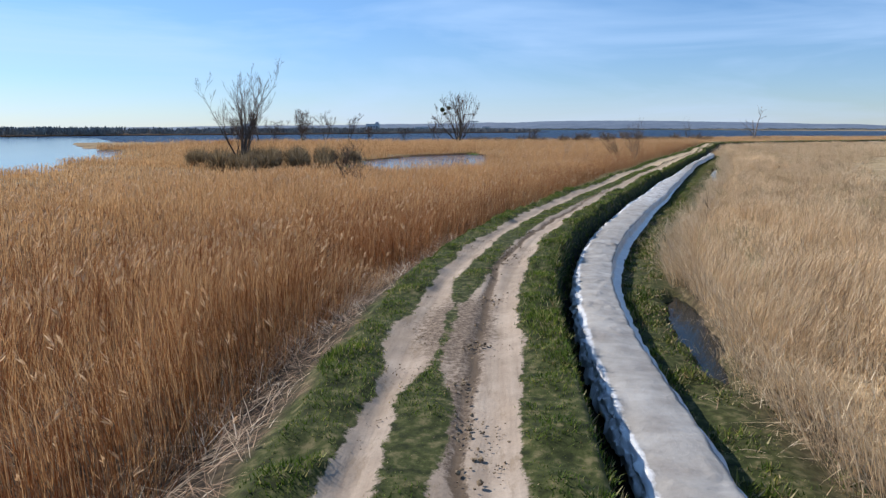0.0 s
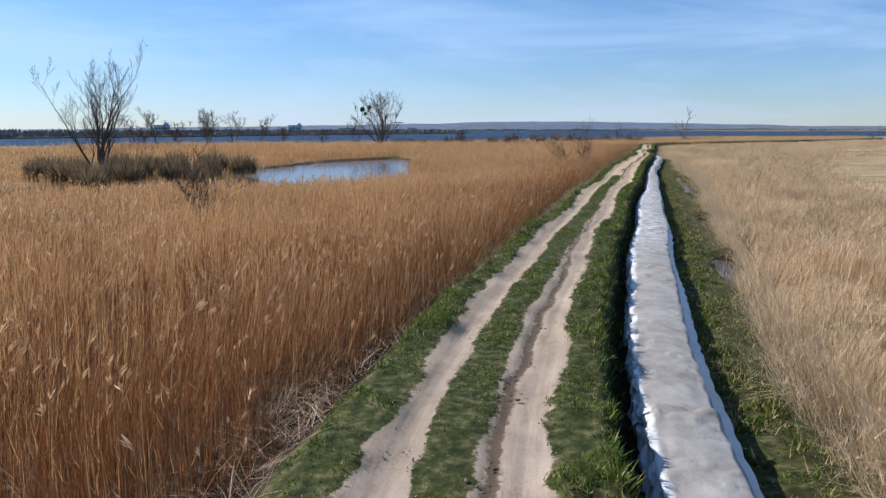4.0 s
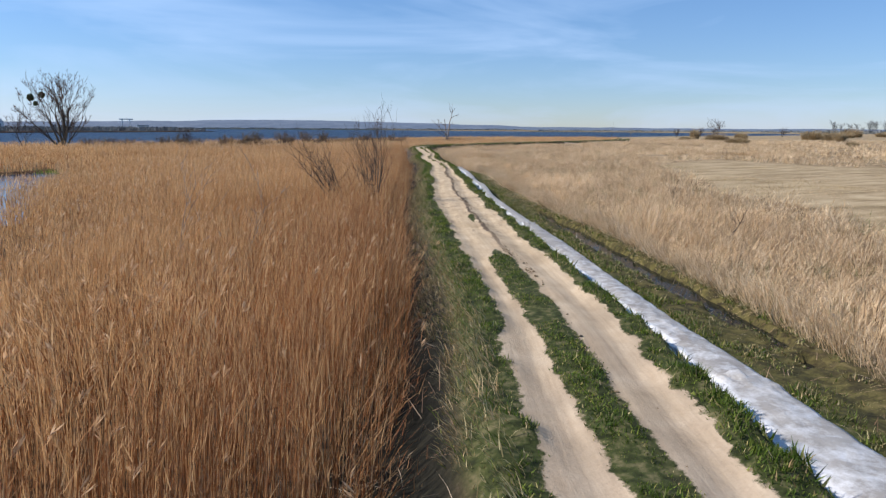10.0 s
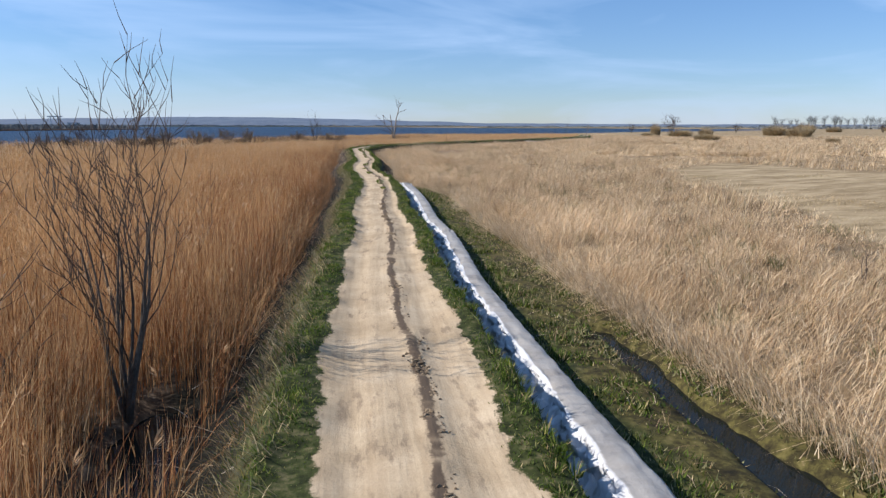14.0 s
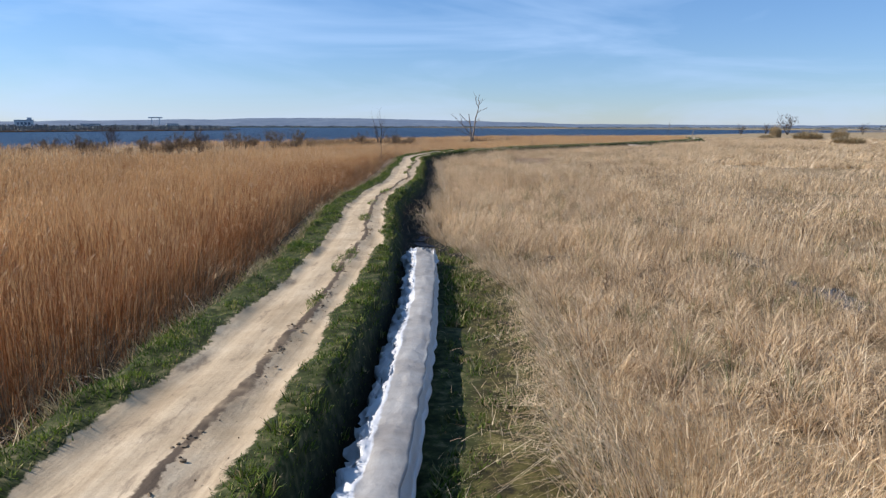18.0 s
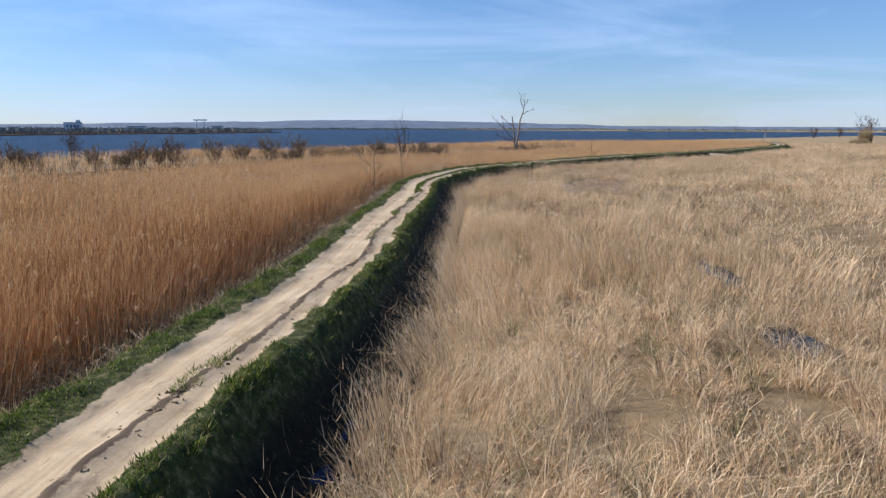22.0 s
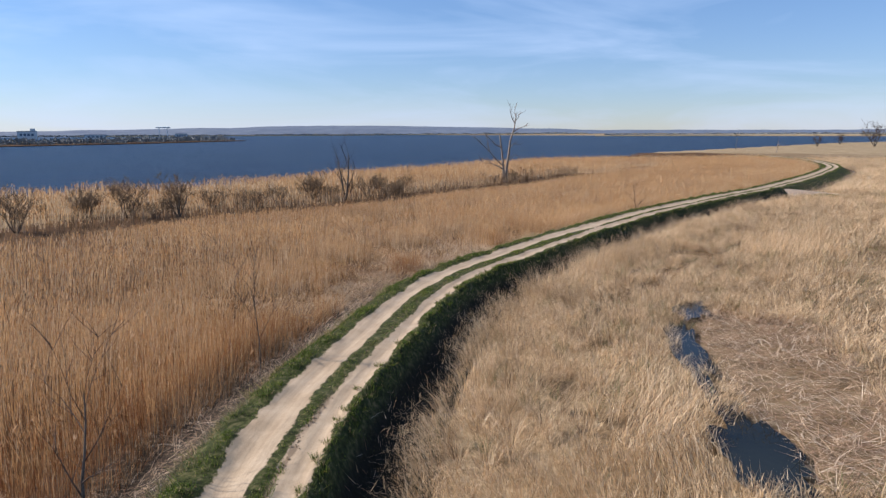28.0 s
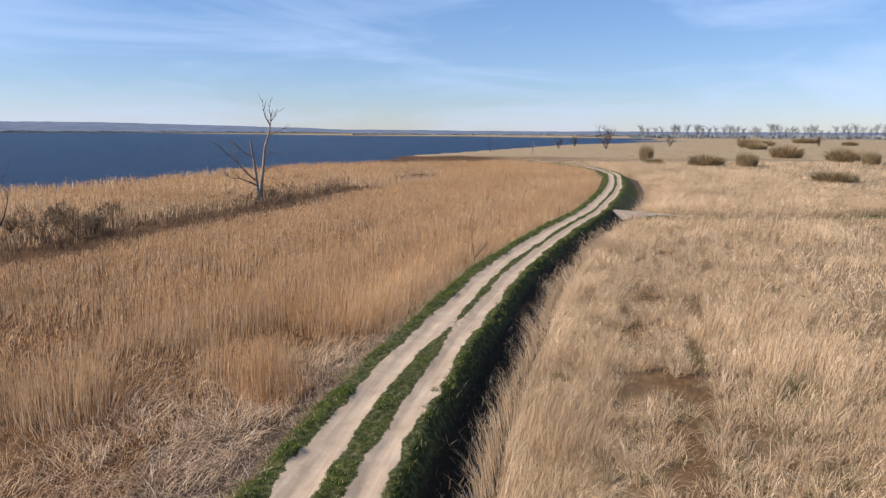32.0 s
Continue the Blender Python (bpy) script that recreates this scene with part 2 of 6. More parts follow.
# water: dark, wind-rippled
M_WATER, nt, n, l, b = material("lake_water")
l.new(add_ramp(nt, add_noise(nt, 0.05, 5, 0.7, None, (0.35, 1.8, 1.0)), [(0.4, (0.004, 0.013, 0.038)), (0.58, (0.007, 0.022, 0.056)), (0.7, (0.022, 0.043, 0.085))]), b.inputs["Base Color"])
b.inputs["Roughness"].default_value = 0.3
b.inputs["Specular IOR Level"].default_value = 0.18
b.inputs["IOR"].default_value = 1.11
rip = add_math(nt, 'ADD', add_noise(nt, 0.9, 4, 0.6, None, (0.55, 1.6, 1.0)), add_math(nt, 'MULTIPLY', add_noise(nt, 0.14, 4, 0.6, None, (0.4, 1.4, 1.0)), 3.0))
add_bump(nt, b, rip, 1.0, 0.4)

M_POOL, nt, n, l, b = material("still_water")
b.inputs["Base Color"].default_value = (0.010, 0.012, 0.011, 1)
b.inputs["Roughness"].default_value = 0.05
b.inputs["IOR"].default_value = 1.22
add_bump(nt, b, add_noise(nt, 5.0, 3), 0.12, 0.02)

M_POND, nt, n, l, b = material("pond_water")
b.inputs["Base Color"].default_value = (0.015, 0.05, 0.11, 1)
b.inputs["Roughness"].default_value = 0.12
b.inputs["IOR"].default_value = 1.33
add_bump(nt, b, add_noise(nt, 1.6, 3), 0.12, 0.05)

# white woven sheet: clean and glossy on the folded sides, grey with dust and splashed soil on top
M_SHEET, nt, n, l, b = material("white_geotextile")
uvn = n.new("ShaderNodeUVMap")
uvn.uv_map = "along"
at_dust = n.new("ShaderNodeAttribute")
at_dust.attribute_name = "dust"
clean = add_ramp(nt, add_noise(nt, 2.1, 5), [(0.3, (0.50, 0.50, 0.52)), (0.6, (0.62, 0.62, 0.63))])
dusty = add_ramp(nt, add_noise(nt, 1.3, 6, 0.65), [(0.3, (0.22, 0.20, 0.185)), (0.5, (0.30, 0.283, 0.265)), (0.7, (0.37, 0.352, 0.335))])
dusty = add_mix(nt, 0.55, dusty, add_ramp(nt, add_noise(nt, 1.0, 6, 0.7, uvn.outputs[0], (1.6, 0.5, 1.0)), [(0.32, (0.72, 0.69, 0.67)), (0.52, (1, 1, 1))]), 'MULTIPLY')
laid = add_ramp(nt, add_math(nt, 'ADD', at_dust.outputs["Fac"], add_math(nt, 'MULTIPLY', add_math(nt, 'SUBTRACT', add_noise(nt, 3.0, 5, 0.7), 0.5), 1.3)), [(0.35, (0, 0, 0)), (0.7, (1, 1, 1))])
cloth = add_mix(nt, laid, clean, dusty)
splash = add_ramp(nt, add_noise(nt, 9.0, 5, 0.75), [(0.68, (0, 0, 0)), (0.74, (0.8, 0.8, 0.8))])
cloth = add_mix(nt, add_math(nt, 'MULTIPLY', splash, add_ramp(nt, add_noise(nt, 0.5, 3), [(0.45, (0, 0, 0)), (0.6, (1, 1, 1))])), cloth, (0.13, 0.10, 0.075))
l.new(cloth, b.inputs["Base Color"])
l.new(add_math(nt, 'ADD', add_math(nt, 'MULTIPLY', laid, 0.3), 0.34), b.inputs["Roughness"])
b.inputs["Specular IOR Level"].default_value = 0.3
add_bump(nt, b, add_math(nt, 'ADD', add_noise(nt, 5.0, 5, 0.65), add_math(nt, 'MULTIPLY', add_noise(nt, 300.0, 1), 0.06)), 0.55, 0.045)

# the track: bare sand where the wheels run, dark turf soil between and beside
M_TRACK, nt, n, l, b = material("sandy_track")
uvn = n.new("ShaderNodeUVMap")
uvn.uv_map = "along"
at_turf = n.new("ShaderNodeAttribute")
at_turf.attribute_name = "turf"
at_pale = n.new("ShaderNodeAttribute")
at_pale.attribute_name = "pale"
sand_a = add_ramp(nt, add_noise(nt, 0.8, 6, 0.65), [(0.3, (0.22, 0.175, 0.14)), (0.5, (0.31, 0.25, 0.205)), (0.7, (0.39, 0.325, 0.27))])
sand_b = add_ramp(nt, add_noise(nt, 0.7, 6, 0.65), [(0.3, (0.34, 0.255, 0.16)), (0.5, (0.44, 0.34, 0.225)), (0.7, (0.52, 0.415, 0.29))])
sand = add_mix(nt, at_pale.outputs["Fac"], sand_a, sand_b)
streak = add_noise(nt, 1.0, 5, 0.6, uvn.outputs[0], (0.35, 7.0, 1.0))
sand = add_mix(nt, 0.38, sand, add_ramp(nt, streak, [(0.35, (0.55, 0.5, 0.46)), (0.6, (1.0, 1.0, 1.0))]), 'MULTIPLY')
turf_soil = add_ramp(nt, add_noise(nt, 5.0, 5), [(0.36, (0.016, 0.020, 0.006)), (0.52, (0.042, 0.050, 0.014)), (0.68, (0.13, 0.112, 0.055))])
at_litter = n.new("ShaderNodeAttribute")
at_litter.attribute_name = "litter"
litter = add_ramp(nt, add_noise(nt, 4.0, 6, 0.7), [(0.38, (0.025, 0.017, 0.011)), (0.54, (0.08, 0.055, 0.036)), (0.72, (0.28, 0.20, 0.13))])
at_straw = n.new("ShaderNodeAttribute")
at_straw.attribute_name = "straw"
litter = add_mix(nt, at_straw.outputs["Fac"], litter, add_ramp(nt, add_noise(nt, 3.0, 6, 0.7), [(0.34, (0.16, 0.11, 0.06)), (0.5, (0.32, 0.235, 0.135)), (0.68, (0.48, 0.37, 0.23))]))
turf_soil = add_mix(nt, at_litter.outputs["Fac"], turf_soil, litter)
at_moss = n.new("ShaderNodeAttribute")
at_moss.attribute_name = "moss"
moss = add_ramp(nt, add_noise(nt, 3.2, 6, 0.75), [(0.36, (0.018, 0.015, 0.008)), (0.48, (0.052, 0.043, 0.016)), (0.58, (0.105, 0.090, 0.028)), (0.72, (0.18, 0.135, 0.07))])
turf_soil = add_mix(nt, at_moss.outputs["Fac"], turf_soil, moss)
edge = add_math(nt, 'ADD', at_turf.outputs["Fac"], add_math(nt, 'MULTIPLY', add_math(nt, 'SUBTRACT', add_noise(nt, 4.5, 6, 0.75), 0.5), 0.9))
at_mud = n.new("ShaderNodeAttribute")
at_mud.attribute_name = "mud"
at_lane = n.new("ShaderNodeAttribute")
at_lane.attribute_name = "lane"
ragged = add_math(nt, 'MULTIPLY', add_math(nt, 'SUBTRACT', add_noise(nt, 7.0, 6, 0.75), 0.5), 1.6)
lane_w = add_math(nt, 'ADD', add_math(nt, 'MULTIPLY', add_noise(nt, 1.0, 4, 0.7, uvn.outputs[0], (1.1, 0.6, 1.0)), 0.42), -0.09)
lane = add_math(nt, 'SUBTRACT', 1.0, add_math(nt, 'DIVIDE', add_math(nt, 'ABSOLUTE', at_lane.outputs["Fac"]), add_math(nt, 'MAXIMUM', lane_w, 0.01)))
lane_mask = add_math(nt, 'MULTIPLY', add_ramp(nt, add_math(nt, 'ADD', lane, ragged), [(0.2, (0, 0, 0)), (0.55, (1, 1, 1))]), at_mud.outputs["Fac"])
lane_mask = add_math(nt, 'MULTIPLY', lane_mask, add_ramp(nt, add_noise(nt, 1.0, 4, 0.7, uvn.outputs[0], (0.45, 0.2, 1.0)), [(0.36, (0.1, 0.1, 0.1)), (0.48, (1, 1, 1))]))
scuff = add_noise(nt, 1.0, 6, 0.72, uvn.outputs[0], (0.8, 2.6, 1.0))
scuff_mask = add_math(nt, 'MULTIPLY', add_ramp(nt, scuff, [(0.55, (0, 0, 0)), (0.63, (0.7, 0.7, 0.7))]), at_mud.outputs["Fac"])
sand = add_mix(nt, scuff_mask, sand, (0.21, 0.155, 0.105))
sand = add_mix(nt, lane_mask, sand, (0.17, 0.118, 0.075))
at_clay = n.new("ShaderNodeAttribute")
at_clay.attribute_name = "clay"
clay = add_ramp(nt, add_math(nt, 'ADD', at_clay.outputs["Fac"], ragged), [(0.35, (0, 0, 0)), (0.6, (1, 1, 1))])
sand = add_mix(nt, clay, sand, add_ramp(nt, add_noise(nt, 11.0, 5, 0.75), [(0.36, (0.075, 0.052, 0.038)), (0.5, (0.15, 0.112, 0.083)), (0.64, (0.26, 0.205, 0.16))]))
sand = add_mix(nt, 0.2, sand, add_ramp(nt, add_noise(nt, 22.0, 3, 0.7), [(0.35, (0.62, 0.6, 0.58)), (0.55, (1.05, 1.05, 1.05))]), 'MULTIPLY')
# near-black along the ditches: shade put into the soil colour
at_ditch_shade = n.new("ShaderNodeAttribute")
at_ditch_shade.attribute_name = "ditch_shade"
ditch_shade = add_ramp(nt, add_noise(nt, 6.0, 5), [(0.35, (0.006, 0.006, 0.004)), (0.6, (0.015, 0.014, 0.009)), (0.8, (0.04, 0.035, 0.022))])
turf_soil = add_mix(nt, at_ditch_shade.outputs["Fac"], turf_soil, ditch_shade)
turf_mask = add_ramp(nt, edge, [(0.44, (0, 0, 0)), (0.56, (1, 1, 1))])
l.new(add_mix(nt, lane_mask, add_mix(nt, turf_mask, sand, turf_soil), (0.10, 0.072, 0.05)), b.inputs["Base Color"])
b.inputs["Roughness"].default_value = 0.92
b.inputs["Specular IOR Level"].default_value = 0.15
add_bump(nt, b, add_math(nt, 'ADD', add_noise(nt, 9.0, 6, 0.7), add_math(nt, 'MULTIPLY', streak, 0.7)), 0.42, 0.04)

# ---------------------------------------------------------------- plan
# The middle of the track on the dike, in metres.
TRACK = [
    (-1, -14), (-0.6, 0), (-0.2, 8.2), (0.6, 16.4), (2.1, 23.9), (4.2, 30.8), (6.7, 37.3), (9.2, 43.8),
    (11.9, 50.1), (14.4, 56.6), (17, 63), (19.9, 69.1), (22.5, 75.5), (25, 82), (27.6, 88.4), (30.3, 94.7),
    (33.1, 100.9), (36, 107), (38.6, 113.4), (41.5, 119.5), (44.3, 125.7), (46.9, 132.1), (49.2, 138.8), (51.7, 145.3),
    (54.7, 151.3), (57.6, 157.4), (60.2, 163.8), (62.7, 170.3), (65.4, 176.6), (67.9, 183), (70.2, 189.6), (73.1, 195.7),
    (76.58, 201.25), (80.19, 206.8), (84.42, 211.56), (89.37, 215.54), (94.38, 219.56), (99.68, 223.43), (105.1, 227.15), (110.03, 230.56),
    (115.4, 233.9), (121.6, 237.4), (131, 242.6), (144, 249.3), (151, 253.5), (168, 264), (186, 276.3), (208, 293.5),
    (230, 320), (246, 350),
]


def spline(points, n=10):
    p = np.array(points, float)
    out = []
    for i in range(len(p) - 1):
        a, b, c, d = p[max(i - 1, 0)], p[i], p[i + 1], p[min(i + 2, len(p) - 1)]
        for k in range(n):
            t = k / n
            out.append(0.5 * (2 * b + (c - a) * t + (2 * a - 5 * b + 4 * c - d) * t * t + (3 * b - a - 3 * c + d) * t ** 3))
    out.append(p[-1])
    return np.array(out)


LINE = spline(TRACK)
WAY = np.r_[0, np.cumsum(np.hypot(*np.diff(LINE, axis=0).T))]
TAN = np.gradient(LINE, axis=0)
TAN /= np.hypot(*TAN.T)[:, None]
for _ in range(3):
    TAN[1:-1] = (TAN[:-2] + TAN[1:-1] * 2 + TAN[2:]) / 4
TAN /= np.hypot(*TAN.T)[:, None]
LENGTH = WAY[-1]


def along(s, d):
    """Places at s metres along the track and d metres to its right."""
    s, d = np.broadcast_arrays(np.asarray(s, float), np.asarray(d, float))
    x, y, tx, ty = (np.interp(s, WAY, a) for a in (LINE[:, 0], LINE[:, 1], TAN[:, 0], TAN[:, 1]))
    return x + ty * d, y - tx * d


def beside(x, y):
    """How far along the track and to its right places lie."""
    x, y = np.asarray(x, float), np.asarray(y, float)
    s, d = np.empty(x.shape), np.empty(x.shape)
    for i in range(0, len(x), 20000):
        px, py = x[i:i + 20000], y[i:i + 20000]
        k = np.argmin((px[:, None] - LINE[None, ::2, 0]) ** 2 + (py[:, None] - LINE[None, ::2, 1]) ** 2, axis=1) * 2
        vx, vy = px - LINE[k, 0], py - LINE[k, 1]
        s[i:i + 20000] = WAY[k] + vx * TAN[k, 0] + vy * TAN[k, 1]
        d[i:i + 20000] = vx * TAN[k, 1] - vy * TAN[k, 0]
    return s, d


def grain(x, y, size, seed=0):
    """Smooth random values from 0 to 1 over the plan, with swells of that size."""
    x, y = np.asarray(x, float) / size, np.asarray(y, float) / size
    i, j = np.floor(x).astype(np.int64), np.floor(y).astype(np.int64)
    u, v = x - i, y - j
    u, v = u * u * (3 - 2 * u), v * v * (3 - 2 * v)

    def hashed(a, b):
        h = (a * 374761393 + b * 668265263 + seed * 974634533) & 0xFFFFFFFF
        h = ((h ^ (h >> 13)) * 1274126177) & 0xFFFFFFFF
        return ((h ^ (h >> 16)) & 0xFFFF) / 65535.0

    return ((hashed(i, j) * (1 - u) + hashed(i + 1, j) * u) * (1 - v) + (hashed(i, j + 1) * (1 - u) + hashed(i + 1, j + 1) * u) * v)


def inside(x, y, poly):
    p = np.array(poly, float)
    hit = np.zeros(np.shape(x), bool)
    j = len(p) - 1
    for i in range(len(p)):
        if p[i, 1] != p[j, 1]:
            hit ^= ((p[i, 1] > y) != (p[j, 1] > y)) & (x < (p[j, 0] - p[i, 0]) * (y - p[i, 1]) / (p[j, 1] - p[i, 1]) + p[i, 0])
        j = i
    return hit


WATER_Z = -1.38
SIDE = spline([(146.0, 251.6), (150.0, 247.2), (155.0, 242.2), (160.0, 237.6), (169.0, 232.3), (180.0, 228.5)], 12)
LAKE = [(-900, 60), (-50, 64), (-46, 86), (-52, 126), (-60, 146), (-112, 232), (-134, 262), (-112, 276), (-75, 264), (-30, 276), (30, 286),
        (52, 294), (75, 304), (100, 324), (125, 341), (146, 352), (175, 364), (200, 378), (250, 422), (311, 462), (409, 508), (530, 568), (700, 610), (1100, 900),
        (1100, 3600), (-3400, 3600), (-3400, 60)]
POND = [(-15, 106), (-13, 119), (-5, 140), (6, 152), (9, 140), (7, 118), (6, 96), (1, 84), (-6, 82), (-11, 90)]
INLET = [(166, 315), (174, 312.5), (184, 321), (183, 328), (174, 324)]
# pools among the reeds: along, right of the track, half length, half width
POOLS = [(33.5, 5.6, 5.0, 0.65), (60.0, 5.9, 3.5, 0.5), (74.0, 6.1, 3.0, 0.45), (97.0, 5.9, 11.0, 0.5), (105.0, 5.75, 6.5, 0.62), (113.0, 5.5, 4.0, 0.4), (155.0, 14.4, 1.6, 0.6),
         (149.6, 14.3, 1.7, 0.75), (163.0, 15.0, 2.6, 0.6), (110.2, -4.1, 3.0, 0.8), (179.0, 12.8, 1.6, 0.8), (187.2, 13.6, 2.4, 0.6), (243.4, 12.2, 3.6, 1.0), (234.0, 11.8, 6.0, 0.65), (223.3, 12.3, 4.0, 1.3)]


# dry hollows in the tousled sedge: along, right of the track, half length, half width
HOLLOWS = [(253.3, 9.0, 2.0, 0.35), (256.7, 9.5, 2.2, 0.4), (260.7, 10.0, 2.4, 0.35), (266.8, 10.3, 3.0, 0.35), (275.2, 11.0, 3.5, 0.4), (257.1, 11.4, 1.3, 0.45), (261.0, 7.7, 2.2, 0.4), (176.7, 8.4, 1.4, 0.4),
           (173.8, 8.1, 1.2, 0.5), (181.8, 7.4, 1.5, 0.4), (189.2, 6.3, 2.0, 0.4), (228.8, 7.2, 1.0, 0.4), (249.1, 8.9, 1.8, 0.4), (252.9, 7.2, 1.6, 0.4), (270.2, 19.7, 3.0, 0.8), (119.2, 15.2, 1.6, 0.8), (115.0, 14.1, 1.6, 0.8),
           (111.4, 8.2, 1.2, 0.6), (154.9, 19.5, 2.5, 0.8), (142.4, 12.5, 1.4, 0.7), (187.9, 21.1, 3.0, 0.9), (175.1, 17.9, 2.2, 0.9), (167.7, 12.7, 1.6, 0.7), (165.0, 13.5, 1.4, 0.7), (232.2, 21.9, 3.0, 0.9), (211.9, 14.7, 2.0, 0.7),
           (203.8, 12.8, 1.4, 0.7), (124.6, 17.6, 2.0, 0.9)]


def pool_depth(s, d):
    """1 in the middle of a pool, 0 at its rim and outside."""
    out = np.zeros(np.shape(s))
    for ps, pd, a, b in POOLS:
        wob = 0.3 + 0.8 * grain(s, d, 1.1, 5) + 0.6 * grain(s, d, 0.45, 92)
        out = np.maximum(out, 1 - (((s - ps) / a) ** 2 + ((d - pd) / b) ** 2) / wob)
    return np.clip(out, 0, 1)


def sheet_left(s):
    return np.interp(s, [0, 25, 36, 56, 70, 80, 90, 100, 111, 120, 138, 148, 155], [2.62, 2.72, 2.48, 2.27, 2.22, 2.3, 2.14, 2.33, 2.42, 2.2, 2.15, 2.03, 1.82])


def sheet_right(s):
    return np.interp(s, [0, 25, 36, 56, 70, 80, 88, 94, 100, 107, 120, 138, 148, 155], [3.85, 3.97, 3.65, 3.7, 3.68, 3.75, 3.15, 3.18, 3.42, 3.25, 2.97, 3.0, 2.88, 2.83])


SHEET_END = 155.0


def crest(s):
    """Where the right bank begins to fall."""
    return np.where(s < SHEET_END, sheet_left(s) - 0.62, np.interp(s, [SHEET_END, 170, 220, 240, 300], [1.1, 1.2, 1.15, 1.5, 1.6]))


def dike(s, d):
    """Height of the dike and its ditches."""
    s, d = np.asarray(s, float), np.asarray(d, float)
    e = crest(s)
    covered = np.clip((SHEET_END + 3 - s) / 3, 0, 1)
    foot_l = np.interp(s, [0, 30, 40, 125, 180, 215, 240, 300], [3.9, 3.9, 2.9, 3.0, 3.9, 3.7, 3.6, 3.2])
    z = np.zeros(s.shape)
    left = -d
    z = np.where(left > 1.85, -np.clip((left - 1.85) / (foot_l - 1.85), 0, 1) ** 0.9 * 0.98, z)
    z = np.where(left > foot_l, -0.98 - np.clip((left - foot_l) / 4, 0, 1) * 0.22, z)
    r = (d - e) / np.interp(s, [311, 323], [1.0, 2.3])
    zr_cov = np.interp(r, [0, 0.06, 0.3, 2.6, 3.2, 3.7, 4.3, 7], [0, -0.08, -1.1, -1.1, -1.12, -1.22, -1.12, -1.2])
    zr_open = np.interp(r, [0, 0.15, 0.85, 1.5, 2.3, 3.2, 7], [0, -0.12, -1.28, -1.36, -1.27, -1.12, -1.2])
    z = np.where(r > 0, zr_cov * covered + zr_open * (1 - covered), z)
    return z - np.clip(pool_depth(s, d) * 1.6, 0, 1) * 0.5


def side_off(x, y):
    """Distance from the side track and how far along it, from 0 to 1."""
    off, at = np.full(np.shape(x), 1e3), np.zeros(np.shape(x))
    for i, (a, b) in enumerate(SIDE):
        r = np.hypot(x - a, y - b)
        at = np.where(r < off, i / len(SIDE), at)
        off = np.minimum(off, r)
    return off, at


def is_mown(s, d):
    """The mown meadow beyond the pale reeds."""
    wob = 3 * (grain(s, d, 7, 19) - 0.5)
    return (d + wob > np.interp(s, [0, 60, 100, 150, 180, 200], [26, 24, 20, 26, 34, 60])) & (d < np.interp(s, [0, 60, 150, 190], [90, 80, 70, 50])) & (s < 195)


def mud_line(s):
    """Where the crumbly ridge between the ruts runs."""
    s = np.asarray(s, float)
    return np.where(s < 70, 0.42, 0.2) + (grain(s, s * 0, 5.0, 54) - 0.5) * 0.3 + (grain(s, s * 0, 1.1, 55) - 0.5) * 0.14


def turf(s, d):
    """How grassy the dike's top is: 0 bare, 1 grown over."""
    edge_l = np.interp(s, [0, 30, 60, 90, 104, 125, 150, 180, 190, 215, 230, 250, 300], [1.08, 1.08, 1.12, 1.25, 1.1, 1.12, 0.95, 1.05, 1.25, 1.15, 1.2, 1.22, 1.1])
    edge_r = np.interp(s, [0, 30, 60, 90, 104, 125, 150, 180, 190, 215, 230, 250, 300], [1.15, 1.15, 0.92, 1.1, 1.3, 0.95, 0.8, 0.75, 0.75, 0.95, 1.1, 1.28, 1.1])
    mid_w = np.interp(s, [0, 24, 26, 29, 32, 70, 93, 95, 99, 101, 103, 104.5, 112, 118, 198, 204, 216, 222, 232, 262, 265, 268, 285, 300],
                      [0.42, 0.42, 0.12, 0.1, 0.38, 0.42, 0.4, 0.0, 0.0, 0.0, 0.14, 0.0, 0.0, 0.0, 0.0, 0.16, 0.2, 0.24, 0.42, 0.4, 0.0, 0.3, 0.22, 0.25])
    mid_at = np.interp(s, [0, 32, 40, 60, 74, 82, 88, 100, 104, 200, 226, 235, 260], [-0.14, -0.17, -0.15, -0.12, -0.03, -0.15, -0.3, -0.1, 0.1, 0.02, 0.06, 0.05, 0.1])
    wob = (grain(s, d * 2, 2.7, 3) - 0.5) * 0.24 + (grain(s, d, 0.8, 6) - 0.5) * 0.2 + (grain(s, d, 0.3, 7) - 0.5) * 0.16 - 0.05
    side = np.maximum(-d - edge_l, d - edge_r) + wob
    mid = mid_w - np.abs(d - mid_at) + wob * 0.7
    return np.clip(0.5 + np.maximum(side, np.where(mid_w > 0.02, mid, -1)) * 2.6, 0, 1)


def reed_foot(s):
    """How far left of the track the tall reeds begin."""
    return np.interp(s, [0, 30, 40, 46, 60, 80, 100, 125, 160, 180, 215, 235, 250, 262, 290, 340], [3.4, 3.3, 3.0, 2.85, 2.95, 3.2, 2.9, 3.2, 3.4, 3.8, 3.7, 3.9, 4.3, 3.2, 2.6, 2.6])


def right_foot(s):
    """How far right of the track the pale reeds begin."""
    return np.interp(s, [0, 26, 45, 60, 80, 92, 104, 115, 130, 150, 156, 162, 200, 250, 270, 300, 340],
                     [5.3, 5.9, 5.3, 5.8, 6.2, 6.5, 6.9, 6.1, 5.4, 5.3, 4.2, 3.15, 3.0, 3.3, 3.4, 3.0, 4.9])


